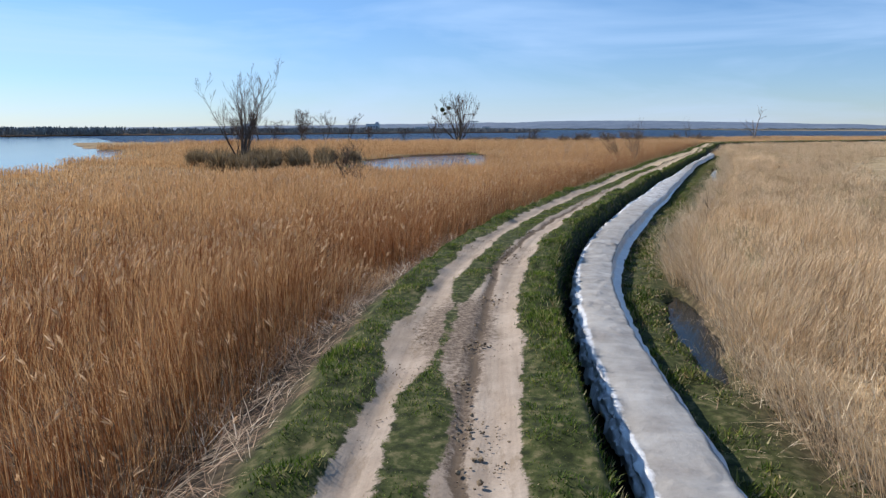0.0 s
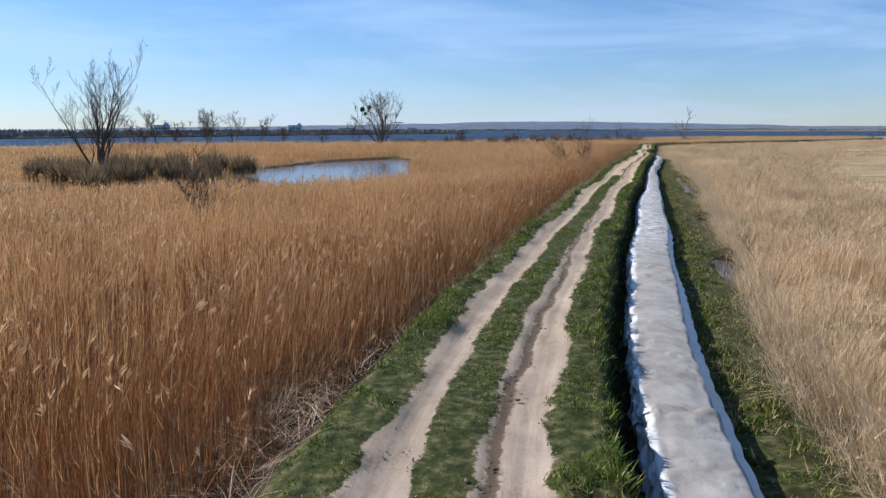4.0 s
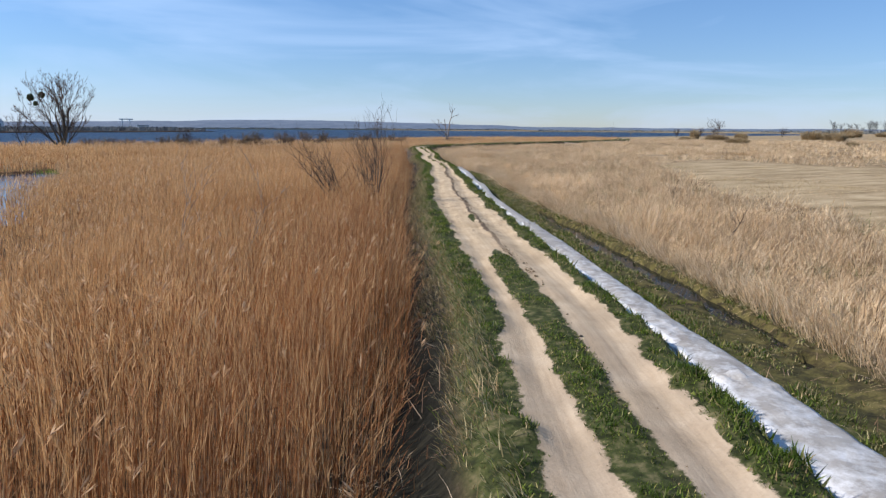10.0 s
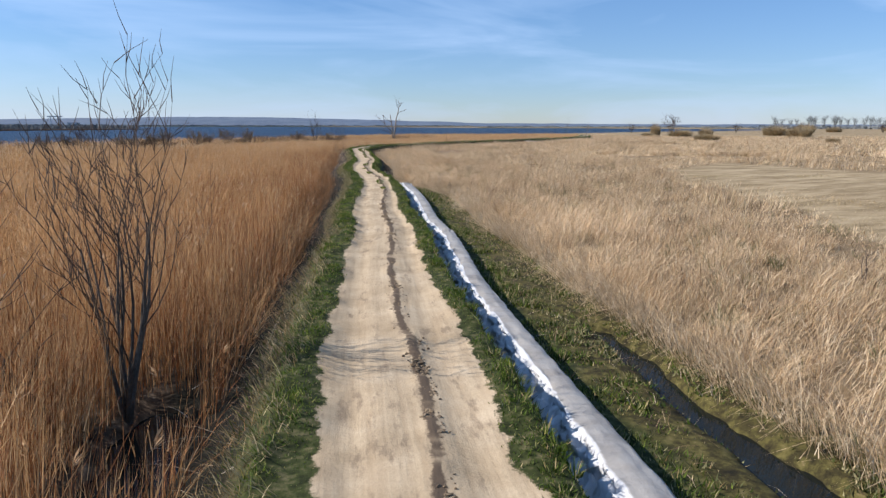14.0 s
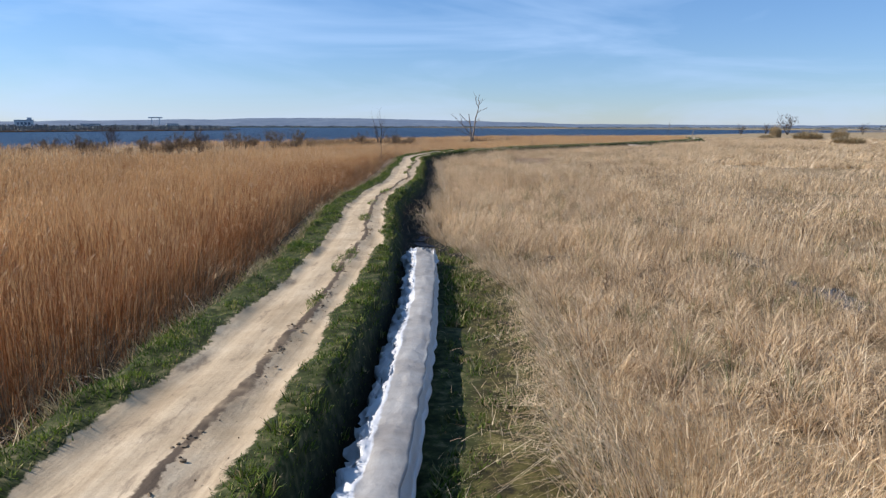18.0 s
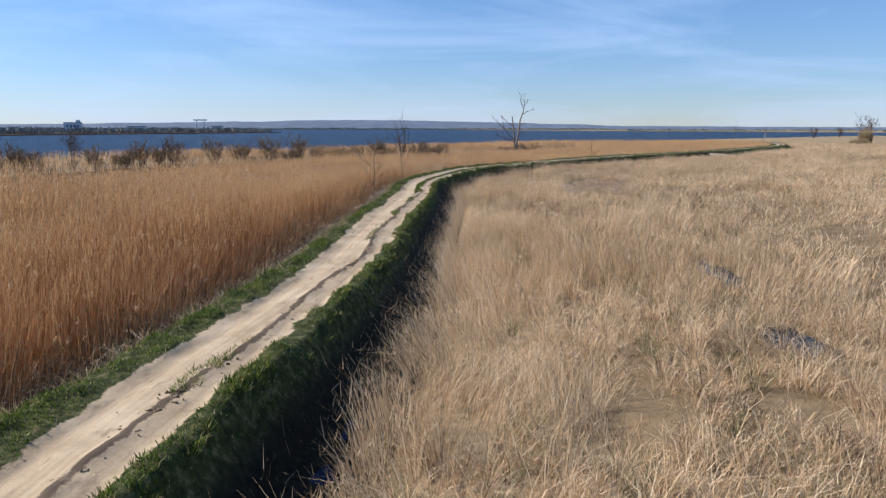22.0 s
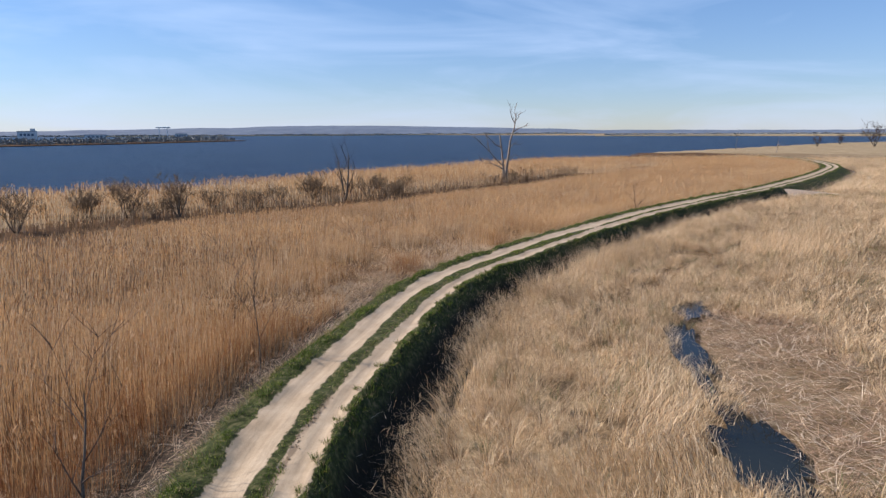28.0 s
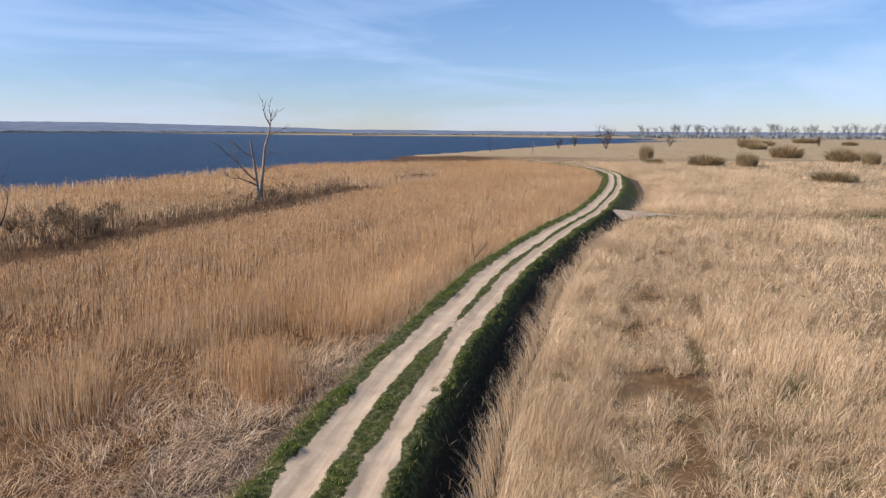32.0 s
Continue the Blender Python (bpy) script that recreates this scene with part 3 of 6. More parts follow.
def trodden(s, d):
    """The beaten line through the pale sedge, 1 along its middle."""
    return np.interp(s, [232, 242, 295, 305], [0, 1, 1, 0]) * np.exp(-((d - 8.7 - 2.4 * (grain(s, d * 0, 6, 33) - 0.5)) / 2.6) ** 2)


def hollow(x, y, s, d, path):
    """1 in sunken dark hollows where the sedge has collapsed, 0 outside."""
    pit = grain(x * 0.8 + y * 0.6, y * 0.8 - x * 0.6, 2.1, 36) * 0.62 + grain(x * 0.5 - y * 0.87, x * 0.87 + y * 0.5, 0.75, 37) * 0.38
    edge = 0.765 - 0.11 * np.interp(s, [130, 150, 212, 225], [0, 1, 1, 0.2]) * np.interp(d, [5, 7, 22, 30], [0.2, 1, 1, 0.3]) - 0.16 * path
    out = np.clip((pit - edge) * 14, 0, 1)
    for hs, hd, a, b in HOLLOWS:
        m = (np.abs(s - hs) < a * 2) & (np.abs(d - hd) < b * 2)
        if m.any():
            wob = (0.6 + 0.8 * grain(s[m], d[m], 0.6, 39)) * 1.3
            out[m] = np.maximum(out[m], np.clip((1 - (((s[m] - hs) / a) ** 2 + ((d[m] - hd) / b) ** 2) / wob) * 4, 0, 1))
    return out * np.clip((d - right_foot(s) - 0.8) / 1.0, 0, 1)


def lumps(x, y, s, d):
    """Height of the hummocks in the turf of the dike's top."""
    on = np.clip((d + 2.5) / 0.3, 0, 1) * np.clip((crest(s) + 0.25 - d) / 0.25, 0, 1) * turf(s, d) * np.where(np.abs(d) < 0.6, 0.45, 1.0)
    return on * np.clip(grain(x * 0.8 + y * 0.6, y * 0.8 - x * 0.6, 0.5, 71) * 0.55 + grain(x * 0.5 - y * 0.87, x * 0.87 + y * 0.5, 1.05, 72) * 0.45 - 0.3, 0, 1) * 0.34


# ---------------------------------------------------------------- mesh helpers
def raw_mesh(name, verts, faces, mats, slots=None, smooth=False):
    """A mesh from arrays; faces: arrays of triangles or quads."""
    me = bpy.data.meshes.new(name)
    verts = np.asarray(verts, np.float32)
    faces = [np.asarray(f, np.int32) for f in (faces if isinstance(faces, list) else [faces]) if len(f)]
    loops = np.concatenate([f.ravel() for f in faces])
    sizes = np.concatenate([np.full(len(f), f.shape[1], np.int32) for f in faces])
    me.vertices.add(len(verts))
    me.vertices.foreach_set("co", verts.ravel())
    me.loops.add(len(loops))
    me.loops.foreach_set("vertex_index", loops)
    me.polygons.add(len(sizes))
    me.polygons.foreach_set("loop_start", np.r_[0, np.cumsum(sizes)[:-1]].astype(np.int32))
    for m in mats:
        me.materials.append(m)
    if slots is not None:
        me.polygons.foreach_set("material_index", np.asarray(slots, np.int32))
    me.update(calc_edges=True)
    me.polygons.foreach_set("use_smooth", np.full(len(sizes), smooth))
    return me


def part(name, bm, mat, parent=None, label=""):
    """Links a bmesh as one mesh object under a thing."""
    me = bpy.data.meshes.new(name)
    bm.to_mesh(me)
    bm.free()
    me.materials.append(mat)
    ob = new(name, me)
    if parent is not None:
        ob.parent = parent
    if label:
        ob["label"] = label
    return ob


def grid_faces(rows, cols):
    i = np.arange(rows * cols).reshape(rows, cols)
    return np.stack([i[:-1, :-1], i[:-1, 1:], i[1:, 1:], i[1:, :-1]], -1).reshape(-1, 4)


RNG = np.random.default_rng(7)


def scatter(s0, s1, d0, d1, density):
    """Random places beside the track: x, y, along, right."""
    k = int(density * (s1 - s0) * abs(d1 - d0))
    s, d = RNG.uniform(s0, s1, k), RNG.uniform(d0, d1, k)
    x, y = along(s, d)
    return x, y, s, d


def stems(x, y, z, h, w, lean, aim, levels=2, bow=0.35):
    """Upright stems or leaves, each a narrow tapering strip. lean: reach of the tip over the height; aim: its bearing."""
    k = len(x)
    yaw = RNG.uniform(0, math.tau, k)
    cx, cy = np.cos(yaw), np.sin(yaw)
    ax, ay = np.sin(aim), np.cos(aim)
    rows = []
    for i in range(levels + 1):
        t = i / levels
        tilt = np.arctan(lean) * (1 - bow + bow * t)
        off, up = h * t * np.sin(tilt), h * t * np.cos(tilt)
        half = w * (0.5 if i == 0 else 0.42) * (1 if i < levels else 0)
        base = np.stack([x + ax * off, y + ay * off, z + up], -1)
        side = np.stack([cx * half, cy * half, np.zeros(k)], -1)
        rows += [base - side, base + side] if i < levels else [base]
    v = np.stack(rows, 1).reshape(-1, 3)
    per = 2 * levels + 1
    b = np.arange(k)[:, None] * per
    quads = np.concatenate([b + np.array([[2 * i, 2 * i + 1, 2 * i + 3, 2 * i + 2]]) for i in range(levels - 1)]) if levels > 1 else np.zeros((0, 4), int)
    tris = b + np.array([[per - 3, per - 2, per - 1]])
    return v, quads, tris, rows[-1]


def joined(pieces):
    """Joins (verts, quads, tris, slot) pieces into one set."""
    vs, fq, ft, sq, st, n = [], [], [], [], [], 0
    for v, q, t, slot in pieces:
        vs.append(v)
        fq.append(q + n)
        ft.append(t + n)
        if np.ndim(slot):
            sq.append(np.tile(slot, len(q) // len(slot)))
            st.append(np.tile(slot, len(t) // len(slot)))
        else:
            sq.append(np.full(len(q), slot))
            st.append(np.full(len(t), slot))
        n += len(v)
    return np.concatenate(vs), [np.concatenate(fq), np.concatenate(ft)], np.concatenate(sq + st)


def plumes(tip, size, aim, share):
    """Drooping feathery seed heads at the tips of some stems: a spray of fine strands each."""
    keep = RNG.random(len(tip)) < share
    p, k = tip[keep], int(keep.sum())
    a = (aim[keep] if np.ndim(aim) else np.full(k, aim)) + RNG.normal(0, 0.4, k)
    ln = size * RNG.uniform(0.7, 1.4, k)
    strands = 7
    root, spread = np.repeat(np.arange(k), strands), RNG.normal(0, 1, (k * strands, 3))
    back = np.tile(np.linspace(0.0, 0.35, strands), k)
    f = ln[root] * RNG.uniform(0.5, 1.0, k * strands)
    tilt = np.clip(0.6 + 0.16 * spread[:, 0] + 0.25 * RNG.random(k)[root], 0.0, 1.7)
    b = a[root] + 0.3 * spread[:, 1]
    start = p[root] - np.array([0, 0, 1.0]) * (back * ln[root])[:, None]
    end = start + np.stack([np.sin(b) * np.sin(tilt), np.cos(b) * np.sin(tilt), np.cos(tilt)], -1) * f[:, None]
    turn = RNG.uniform(0, math.tau, k * strands)
    side = np.stack([np.cos(turn), np.sin(turn), spread[:, 2] * 0.3], -1) * (f * 0.075)[:, None]
    mid = start * 0.45 + end * 0.55
    v = np.stack([start, mid + side, end, mid - side], 1).reshape(-1, 3)
    n = np.arange(k * strands)[:, None] * 4
    return v, n + np.array([[0, 1, 2, 3]]), np.zeros((0, 3), int)


# ---------------------------------------------------------------- land and water
def land_height(x, y):
    z = -1.14 + (grain(x, y, 9, 1) - 0.5) * 0.16 + (grain(x, y, 40, 2) - 0.5) * 0.12
    jag = (grain(x, y, 14, 8) - 0.5) * 10 + (grain(x, y, 5, 9) - 0.5) * 4
    z = np.where(inside(x + jag, y + jag, LAKE), -2.4, z)
    z = np.where(inside(x + jag * 0.25, y + jag * 0.25, POND), -2.0, z)
    z = np.where(inside(x + jag * 0.2, y + jag * 0.2, INLET), -2.0, z)
    s, d = beside(x, y)
    under = (np.abs(d - 0.8) < 6.0) & (s > -2) & (s < LENGTH + 2)
    z = np.where(under, -2.2, z)
    return z, s, d


def axis(parts):
    return np.concatenate([np.arange(a, b, c) for a, b, c in parts])


gx = axis([(-4000, -600, 200), (-600, -160, 20), (-160, 260, 2.0), (260, 700, 12), (700, 4001, 150)])
gy = axis([(-1500, -60, 60), (-60, 400, 2.0), (400, 760, 12), (760, 4301, 120)])
X, Y = np.meshgrid(gx, gy)
zz, gs, gd = land_height(X.ravel(), Y.ravel())
me = raw_mesh("ground", np.stack([X.ravel(), Y.ravel(), zz], -1), grid_faces(len(gy), len(gx)), [M_GROUND], smooth=True)
far_off = np.hypot(X.ravel() - 60, Y.ravel() - 160) > 330
at = me.attributes.new("mown", 'FLOAT', 'POINT')
at.data.foreach_set("value", np.where(is_mown(gs, gd), 0.85, np.where(far_off | (gd > 130), 0.75, np.where((gd > 36) | (gd < -52), 0.55, np.where(gd > 5, 0.42 - 0.36 * trodden(gs, gd), 0.0)))).astype(np.float32))
tagged(new("ground", me), "flat brown marsh soil matted with dead reed litter", "ground", kind="structure")

# lake sheet
wx, wy = np.linspace(-4200, 4200, 3), np.linspace(-1600, 4400, 3)
X, Y = np.meshgrid(wx, wy)
me = raw_mesh("water", np.stack([X.ravel(), Y.ravel(), np.full(X.size, WATER_Z)], -1), grid_faces(3, 3), [M_WATER])
tagged(new("water", me), "deep blue wind-rippled lake beyond the reed beds", "lake", kind="structure")

# sheltered bay behind the reeds
bm = bmesh.new()
bm.faces.new([bm.verts.new((x, y, WATER_Z + 0.006)) for x, y in ((-900, 40), (-30, 40), (-38, 150), (-95, 245), (-125, 275), (-195, 405), (-290, 475), (-900, 475))])
bmesh.ops.recalc_face_normals(bm, faces=bm.faces)
tagged(part("bay", bm, M_POND), "calm pale blue bay of the lake behind the reeds", "bay", kind="structure")

# dike with the track on it
ss = np.arange(0, LENGTH, 0.2)
dd = np.concatenate([np.arange(-8.4, -2.4, 0.4), np.arange(-2.4, 2.6, 0.1), np.arange(2.6, 7, 0.25), np.arange(7, 10.3, 0.6)])
SS, DD = np.meshgrid(ss, dd, indexing="ij")
S1, D1 = SS.ravel(), DD.ravel()
px, py = along(S1, D1)
gr = turf(S1, D1)
pz = dike(S1, D1)
on_top = (np.abs(D1) < 2.0)
rut = np.exp(-((np.abs(D1 - 0.02) - 0.76) / 0.26) ** 2) * 0.055
rough = (grain(px, py, 0.5, 11) - 0.5) * 0.05 + (grain(px, py, 1.7, 12) - 0.5) * 0.07
ridge = np.exp(-((D1 - mud_line(S1)) / 0.14) ** 2) * 0.13 * grain(px, py, 0.4, 13) * np.interp(S1, [90, 100, 200, 215], [0, 1, 1, 0])
groove = np.exp(-((D1 - mud_line(S1)) / 0.09) ** 2) * 0.07 * np.interp(S1, [18, 22, 44, 60], [0.6, 1, 1, 0.3])
pz = pz + np.where(on_top, -rut * (1 - gr) + rough * 0.6 + ridge - groove, rough * 1.6) + lumps(px, py, S1, D1)
pz = np.where((D1 <= -8.0) | (D1 >= 9.7), -1.36, pz)
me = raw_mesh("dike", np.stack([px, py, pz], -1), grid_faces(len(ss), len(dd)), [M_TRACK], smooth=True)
uv = me.uv_layers.new(name="along")
li = np.empty(len(me.loops), np.int32)
me.loops.foreach_get("vertex_index", li)
uv.data.foreach_set("uv", np.stack([S1[li], D1[li]], -1).astype(np.float32).ravel())
for key, val in (("turf", gr), ("pale", np.interp(S1, [60, 100, 205, 235], [0.15, 1.0, 1.0, 0.6])),
                 # right bank, gap by the sheet and reed foot, darkened where shade falls
                 ("ditch_shade", np.clip((D1 - crest(S1) - np.where(S1 < SHEET_END, 0.04, 0.3)) / 0.25, 0, 1) * (D1 < np.where(S1 < SHEET_END, sheet_left(S1) + 0.4, right_foot(S1) + 0.5)) * (S1 < 316)
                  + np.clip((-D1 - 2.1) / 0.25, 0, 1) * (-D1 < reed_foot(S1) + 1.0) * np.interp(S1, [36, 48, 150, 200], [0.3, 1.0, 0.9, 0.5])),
                 ("mud", np.interp(S1, [15, 22, 50, 65, 92, 100, 205, 225, 300], [0.6, 0.9, 0.8, 0.2, 0, 1, 1, 0.2, 0.1])), ("lane", D1 - mud_line(S1)),
                 ("clay", np.exp(-(((S1 - 28) / 2.4) ** 2 + ((D1 - 0.0) / 0.8) ** 2)) * 1.1 + np.exp(-((D1 - mud_line(S1)) / 0.1) ** 2) * 0.9 * np.interp(S1, [20, 24, 46, 56], [0.6, 1, 1, 0]) + np.exp(-(((S1 - 23.5) / 2.0) ** 2 + ((D1 - 0.25) / 0.3) ** 2)) * 0.7),
                 ("moss", np.clip((D1 - sheet_right(S1) - 0.45 - 0.5 * grain(px, py, 0.9, 93)) / 0.3, 0, 1) * np.clip((right_foot(S1) + 0.9 - D1) / 0.3, 0, 1) * (S1 < SHEET_END + 3) * np.interp(S1, [55, 75, 95], [0.15, 0.5, 1.0])),
                 # hollows lose the pale straw, so their shade is in the soil colour
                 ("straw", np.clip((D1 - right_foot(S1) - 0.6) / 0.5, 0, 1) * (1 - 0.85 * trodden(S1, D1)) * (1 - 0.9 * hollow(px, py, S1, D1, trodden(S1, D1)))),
                 ("litter", np.clip((-D1 - 2.0) / 0.5 + (grain(px, py, 0.7, 17) - 0.5), 0, 1) + np.clip((D1 - np.where(S1 < SHEET_END, 5.2, 2.6)) / 1.0, 0, 1))):
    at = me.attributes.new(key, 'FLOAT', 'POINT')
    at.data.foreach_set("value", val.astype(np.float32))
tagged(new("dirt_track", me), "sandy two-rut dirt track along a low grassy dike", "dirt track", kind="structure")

# side track that leaves to the right at the junction
jt = np.linspace(0, 1, 60)
jw = np.linspace(-1.6, 1.6, 15)
jx, jy = (np.interp(jt, np.linspace(0, 1, len(SIDE)), SIDE[:, k]) for k in (0, 1))
jd = np.stack([np.gradient(jx), np.gradient(jy)], -1)
jd /= np.hypot(*jd.T)[:, None]
X = jx[:, None] + jw[None] * jd[:, 1:]
Y = jy[:, None] - jw[None] * jd[:, :1]
Z = -0.03 - np.clip(jt[:, None] * 2.6 - 0.15, 0, 1) * 1.0 - np.clip(np.abs(jw[None]) - 0.9, 0, 1) ** 1.2 * 1.4 + (grain(X, Y, 0.6, 14) - 0.5) * 0.08
me = raw_mesh("side", np.stack([X.ravel(), Y.ravel(), Z.ravel()], -1), grid_faces(60, 15), [M_TRACK], smooth=True)
at = me.attributes.new("turf", 'FLOAT', 'POINT')
at.data.foreach_set("value", np.clip(np.repeat(jt * 6 - 1.0, 15) + np.tile(np.abs(jw) - 0.9, 60), 0, 1).astype(np.float32))
at = me.attributes.new("pale", 'FLOAT', 'POINT')
at.data.foreach_set("value", np.full(900, 0.2, np.float32))
at = me.attributes.new("lane", 'FLOAT', 'POINT')
at.data.foreach_set("value", np.full(900, 1.0, np.float32))
me.uv_layers.new(name="along")
tagged(new("dirt_track", me), "short sandy side track fading into the meadow", "dirt track", kind="structure")

# pond among the left reeds
bm = bmesh.new()
bm.faces.new([bm.verts.new((-3 + (x + 3) * 1.25, 116 + (y - 116) * 1.12, -1.36)) for x, y in POND])
bmesh.ops.recalc_face_normals(bm, faces=bm.faces)
tagged(part("pond", bm, M_POND), "calm light blue pond with a green sedge rim", "pond", kind="structure")

# pools beside the dike
level = -1.36
for ps, pd, a, b in POOLS:
    bm = bmesh.new()
    level += 0.004
    ring = []
    for k in range(72):
        an = k / 72 * math.tau
        wob = 1.35 if pd < 8 else 0.55 + 0.75 * float(grain(math.cos(an) * 2.2 + ps, math.sin(an) * 2.2 + pd, 0.7, 57))
        qx, qy = along(np.array([ps + a * wob * math.cos(an)]), np.array([pd + b * wob * math.sin(an)]))
        ring.append(bm.verts.new((qx[0], qy[0], level if pd < 8 else level + 0.36)))
    bm.faces.new(ring)
    ob = part("pool", bm, M_POOL)
    tagged(ob, "narrow pool of dark still water among reeds", "pool", kind="structure")

# ---------------------------------------------------------------- white cover along the ditch
def sheet_panel(s0, s1, seed, end_fold):
    """A length of white cover over a row of bags: a slumped crumpled side, a flat dusty top, a steep far side and a thin flap."""
    s = np.arange(s0, s1 + 0.01, 0.06)
    nl, nt_, nr = 13, 15, 9
    a = np.linspace(0, 1, nl)
    b = np.linspace(0, 1, nt_ + 1)[1:]
    c = np.linspace(0, 1, nr + 1)[1:]
    u = np.r_[a, 1 + b, 2 + c]
    S, U = np.meshgrid(s, u, indexing="ij")
    A, B, C = np.clip(U, 0, 1), np.clip(U - 1, 0, 1), np.clip(U - 2, 0, 1)
    slump = np.interp(S, [80, 100, 112, 150, 155], [0.10, 0.2, 0.38, 0.36, 0.3]) * (0.75 + 0.5 * grain(S, S * 0, 1.3, seed + 1))
    inner, outer = sheet_left(S) + np.interp(S, [80, 112], [0.04, 0.2]), sheet_right(S) - 0.05
    wide = outer - inner
    # plan
    bulge = (0.012 + 0.022 * grain(S, S * 0, 1.7, seed + 21)) * np.abs(np.sin((S + 0.3 * grain(S, S * 0, 4, seed + 2)) * math.pi / 0.95)) - 0.03
    D = inner - (1 - A) * slump + B * wide + B ** 3 * bulge + np.sin(C * math.pi * 0.5) * 0.07 + 0.5 * bulge * (C > 0)
    flapped = np.interp(S, [45, 80], [1.0, 0.15])
    D = D + np.clip((C - 0.62) / 0.38, 0, 1) * 0.26 * flapped
    # height
    Z = -0.97 + 0.47 * A ** np.interp(S, [80, 112], [0.55, 0.9])
    Z = np.where(U > 1, -0.5 + 0.05 * np.sin(B * math.pi) - 0.03 * B, Z)
    Z = np.where(U > 2, -0.53 - 0.33 * np.clip(C / 0.6, 0, 1) ** 1.5 - 0.08 * np.clip((C - 0.62) / 0.38, 0, 1) ** 2, Z)
    # swells of the bags, creases across between them, long slack folds
    top = np.clip(B / 0.08, 0, 1) * np.clip((1.04 - B) / 0.1, 0, 1) * (U > 1) * (U <= 2)
    step = (S + 0.10 * np.sin(B * 4 + seed) + 0.25 * grain(S, S * 0, 2.5, seed + 3)) % 0.9 / 0.9
    Z = Z + top * (0.010 * np.sin(step * math.pi) - 0.014 * np.exp(-((step - 0.04) / 0.05) ** 2) * (grain(S, S * 0, 0.9, seed + 4) > 0.3))
    Z = Z + top * ((grain(S, B * 2, 2.3, seed) - 0.5) * 0.05 + (grain(S, B * 3, 0.55, seed + 5) - 0.5) * 0.02)
    fold = np.abs(grain(S * 0.9 + B * 1.2, B * 1.5 - S * 0.3, 0.5, seed + 6) - 0.5)
    Z = Z + top * np.clip(0.06 - fold, 0, 1) * 0.7 * np.clip(grain(S, B, 2.5, seed + 7) * 3 - 1.3, 0, 1) * np.interp(S, [100, 120], [1.0, 0.25])
    # crumpled near side
    near = (U <= 1) * np.clip((1.02 - A) / 0.25, 0, 1) * np.interp(S, [80, 105], [0.6, 1.0])
    pleat = np.abs(grain(S * 1.5 + A * 0.4, A * 1.5 + S * 0.4, 0.36, seed + 8) - 0.5)
    crag = np.abs(grain(S * 2.2 - A, A * 3, 0.3, seed + 9) - 0.5)
    Z = Z + near * ((0.22 - pleat) * 0.36 + (0.22 - crag) * 0.34 + (grain(S, A, 1.2, seed + 10) - 0.5) * 0.1)
    D = D + near * ((grain(S * 1.4, A * 2, 0.4, seed + 11) - 0.5) * 0.24 + (grain(S * 3, A * 5, 0.3, seed + 12) - 0.5) * 0.1)
    lip = np.exp(-((U - 1.02) / 0.12) ** 2)
    Z = Z + lip * ((grain(S * 1.2, S * 0, 0.45, seed + 13) - 0.5) * 0.09)
    D = D + lip * (grain(S, S * 0, 0.8, seed + 14) - 0.5) * 0.12
    far_side = (U > 2)
    D = D + far_side * (grain(S, C, 0.7, seed + 15) - 0.5) * 0.07
    Z = Z + far_side * C * (grain(S, C, 0.5, seed + 16) - 0.5) * 0.06
    if end_fold:
        w = np.clip((S - (s1 - 1.6)) / 0.5, 0, 1)
        Z = Z + w * (np.abs(grain(S * 1.3 + B, B * 2.5 - S, 0.45, 78) - 0.5) * 0.3 - 0.06 + np.abs(grain(S * 2.4, B * 4 + S, 0.35, 79) - 0.5) * 0.14)
        D = D + w * (grain(S * 2, U * 2, 0.35, 80) - 0.5) * 0.16
        k = np.clip((S - (s1 - 0.5)) / 0.5, 0, 1)
        Z = Z * (1 - k ** 2) - 1.0 * k ** 2 + k * (grain(S * 2, U * 2, 0.25, 77) - 0.5) * 0.16
    else:
        k = np.clip((S - (s1 - 0.9)) / 0.9, 0, 1)
        Z = Z + k * 0.03 + k * top * np.abs(grain(S * 2, B * 2.5, 0.4, seed + 18) - 0.5) * 0.26
    x, y = along(S.ravel(), D.ravel())
    me = raw_mesh("sheet", np.stack([x, y, Z.ravel()], -1), grid_faces(len(s), len(u)), [M_SHEET], smooth=True)
    at = me.attributes.new("dust", 'FLOAT', 'POINT')
    at.data.foreach_set("value", (np.clip((U - 1.0) / 0.15, 0, 1) * (U < 2.05) * np.interp(S, [0, 50, 62, 95, 110], [1.0, 0.95, 0.6, 0.65, 1.0])).ravel().astype(np.float32))
    uv = me.uv_layers.new(name="along")
    li = np.empty(len(me.loops), np.int32)
    me.loops.foreach_get("vertex_index", li)
    uv.data.foreach_set("uv", np.stack([S.ravel()[li], D.ravel()[li]], -1).astype(np.float32).ravel())
    return me


cover = tagged(new("geotextile_cover"), "white geotextile sheet over a row of bags beside the track", "ground cover")
cuts = [0.5, 21.0, 42.0, 63.0, 84.0, 104.4, 129.0, SHEET_END]
for i in range(len(cuts) - 1):
    ob = new("sheet", sheet_panel(cuts[i], cuts[i + 1] + (0.25 if i < len(cuts) - 2 else 0), 20 + 11 * i, i == len(cuts) - 2))
    ob.parent = cover

# ---------------------------------------------------------------- reeds and grass
def dry(x, y, s, d):
    jag = (grain(x, y, 14, 8) - 0.5) * 10 + (grain(x, y, 5, 9) - 0.5) * 4
    wet = inside(x + jag, y + jag, LAKE) | inside(x + jag * 0.25, y + jag * 0.25, POND) | inside(x + jag * 0.2, y + jag * 0.2, INLET) | (pool_depth(s, d) > np.where(d > 10, RNG.uniform(0.02, 0.6, len(s)), 0.02))
    return ~wet


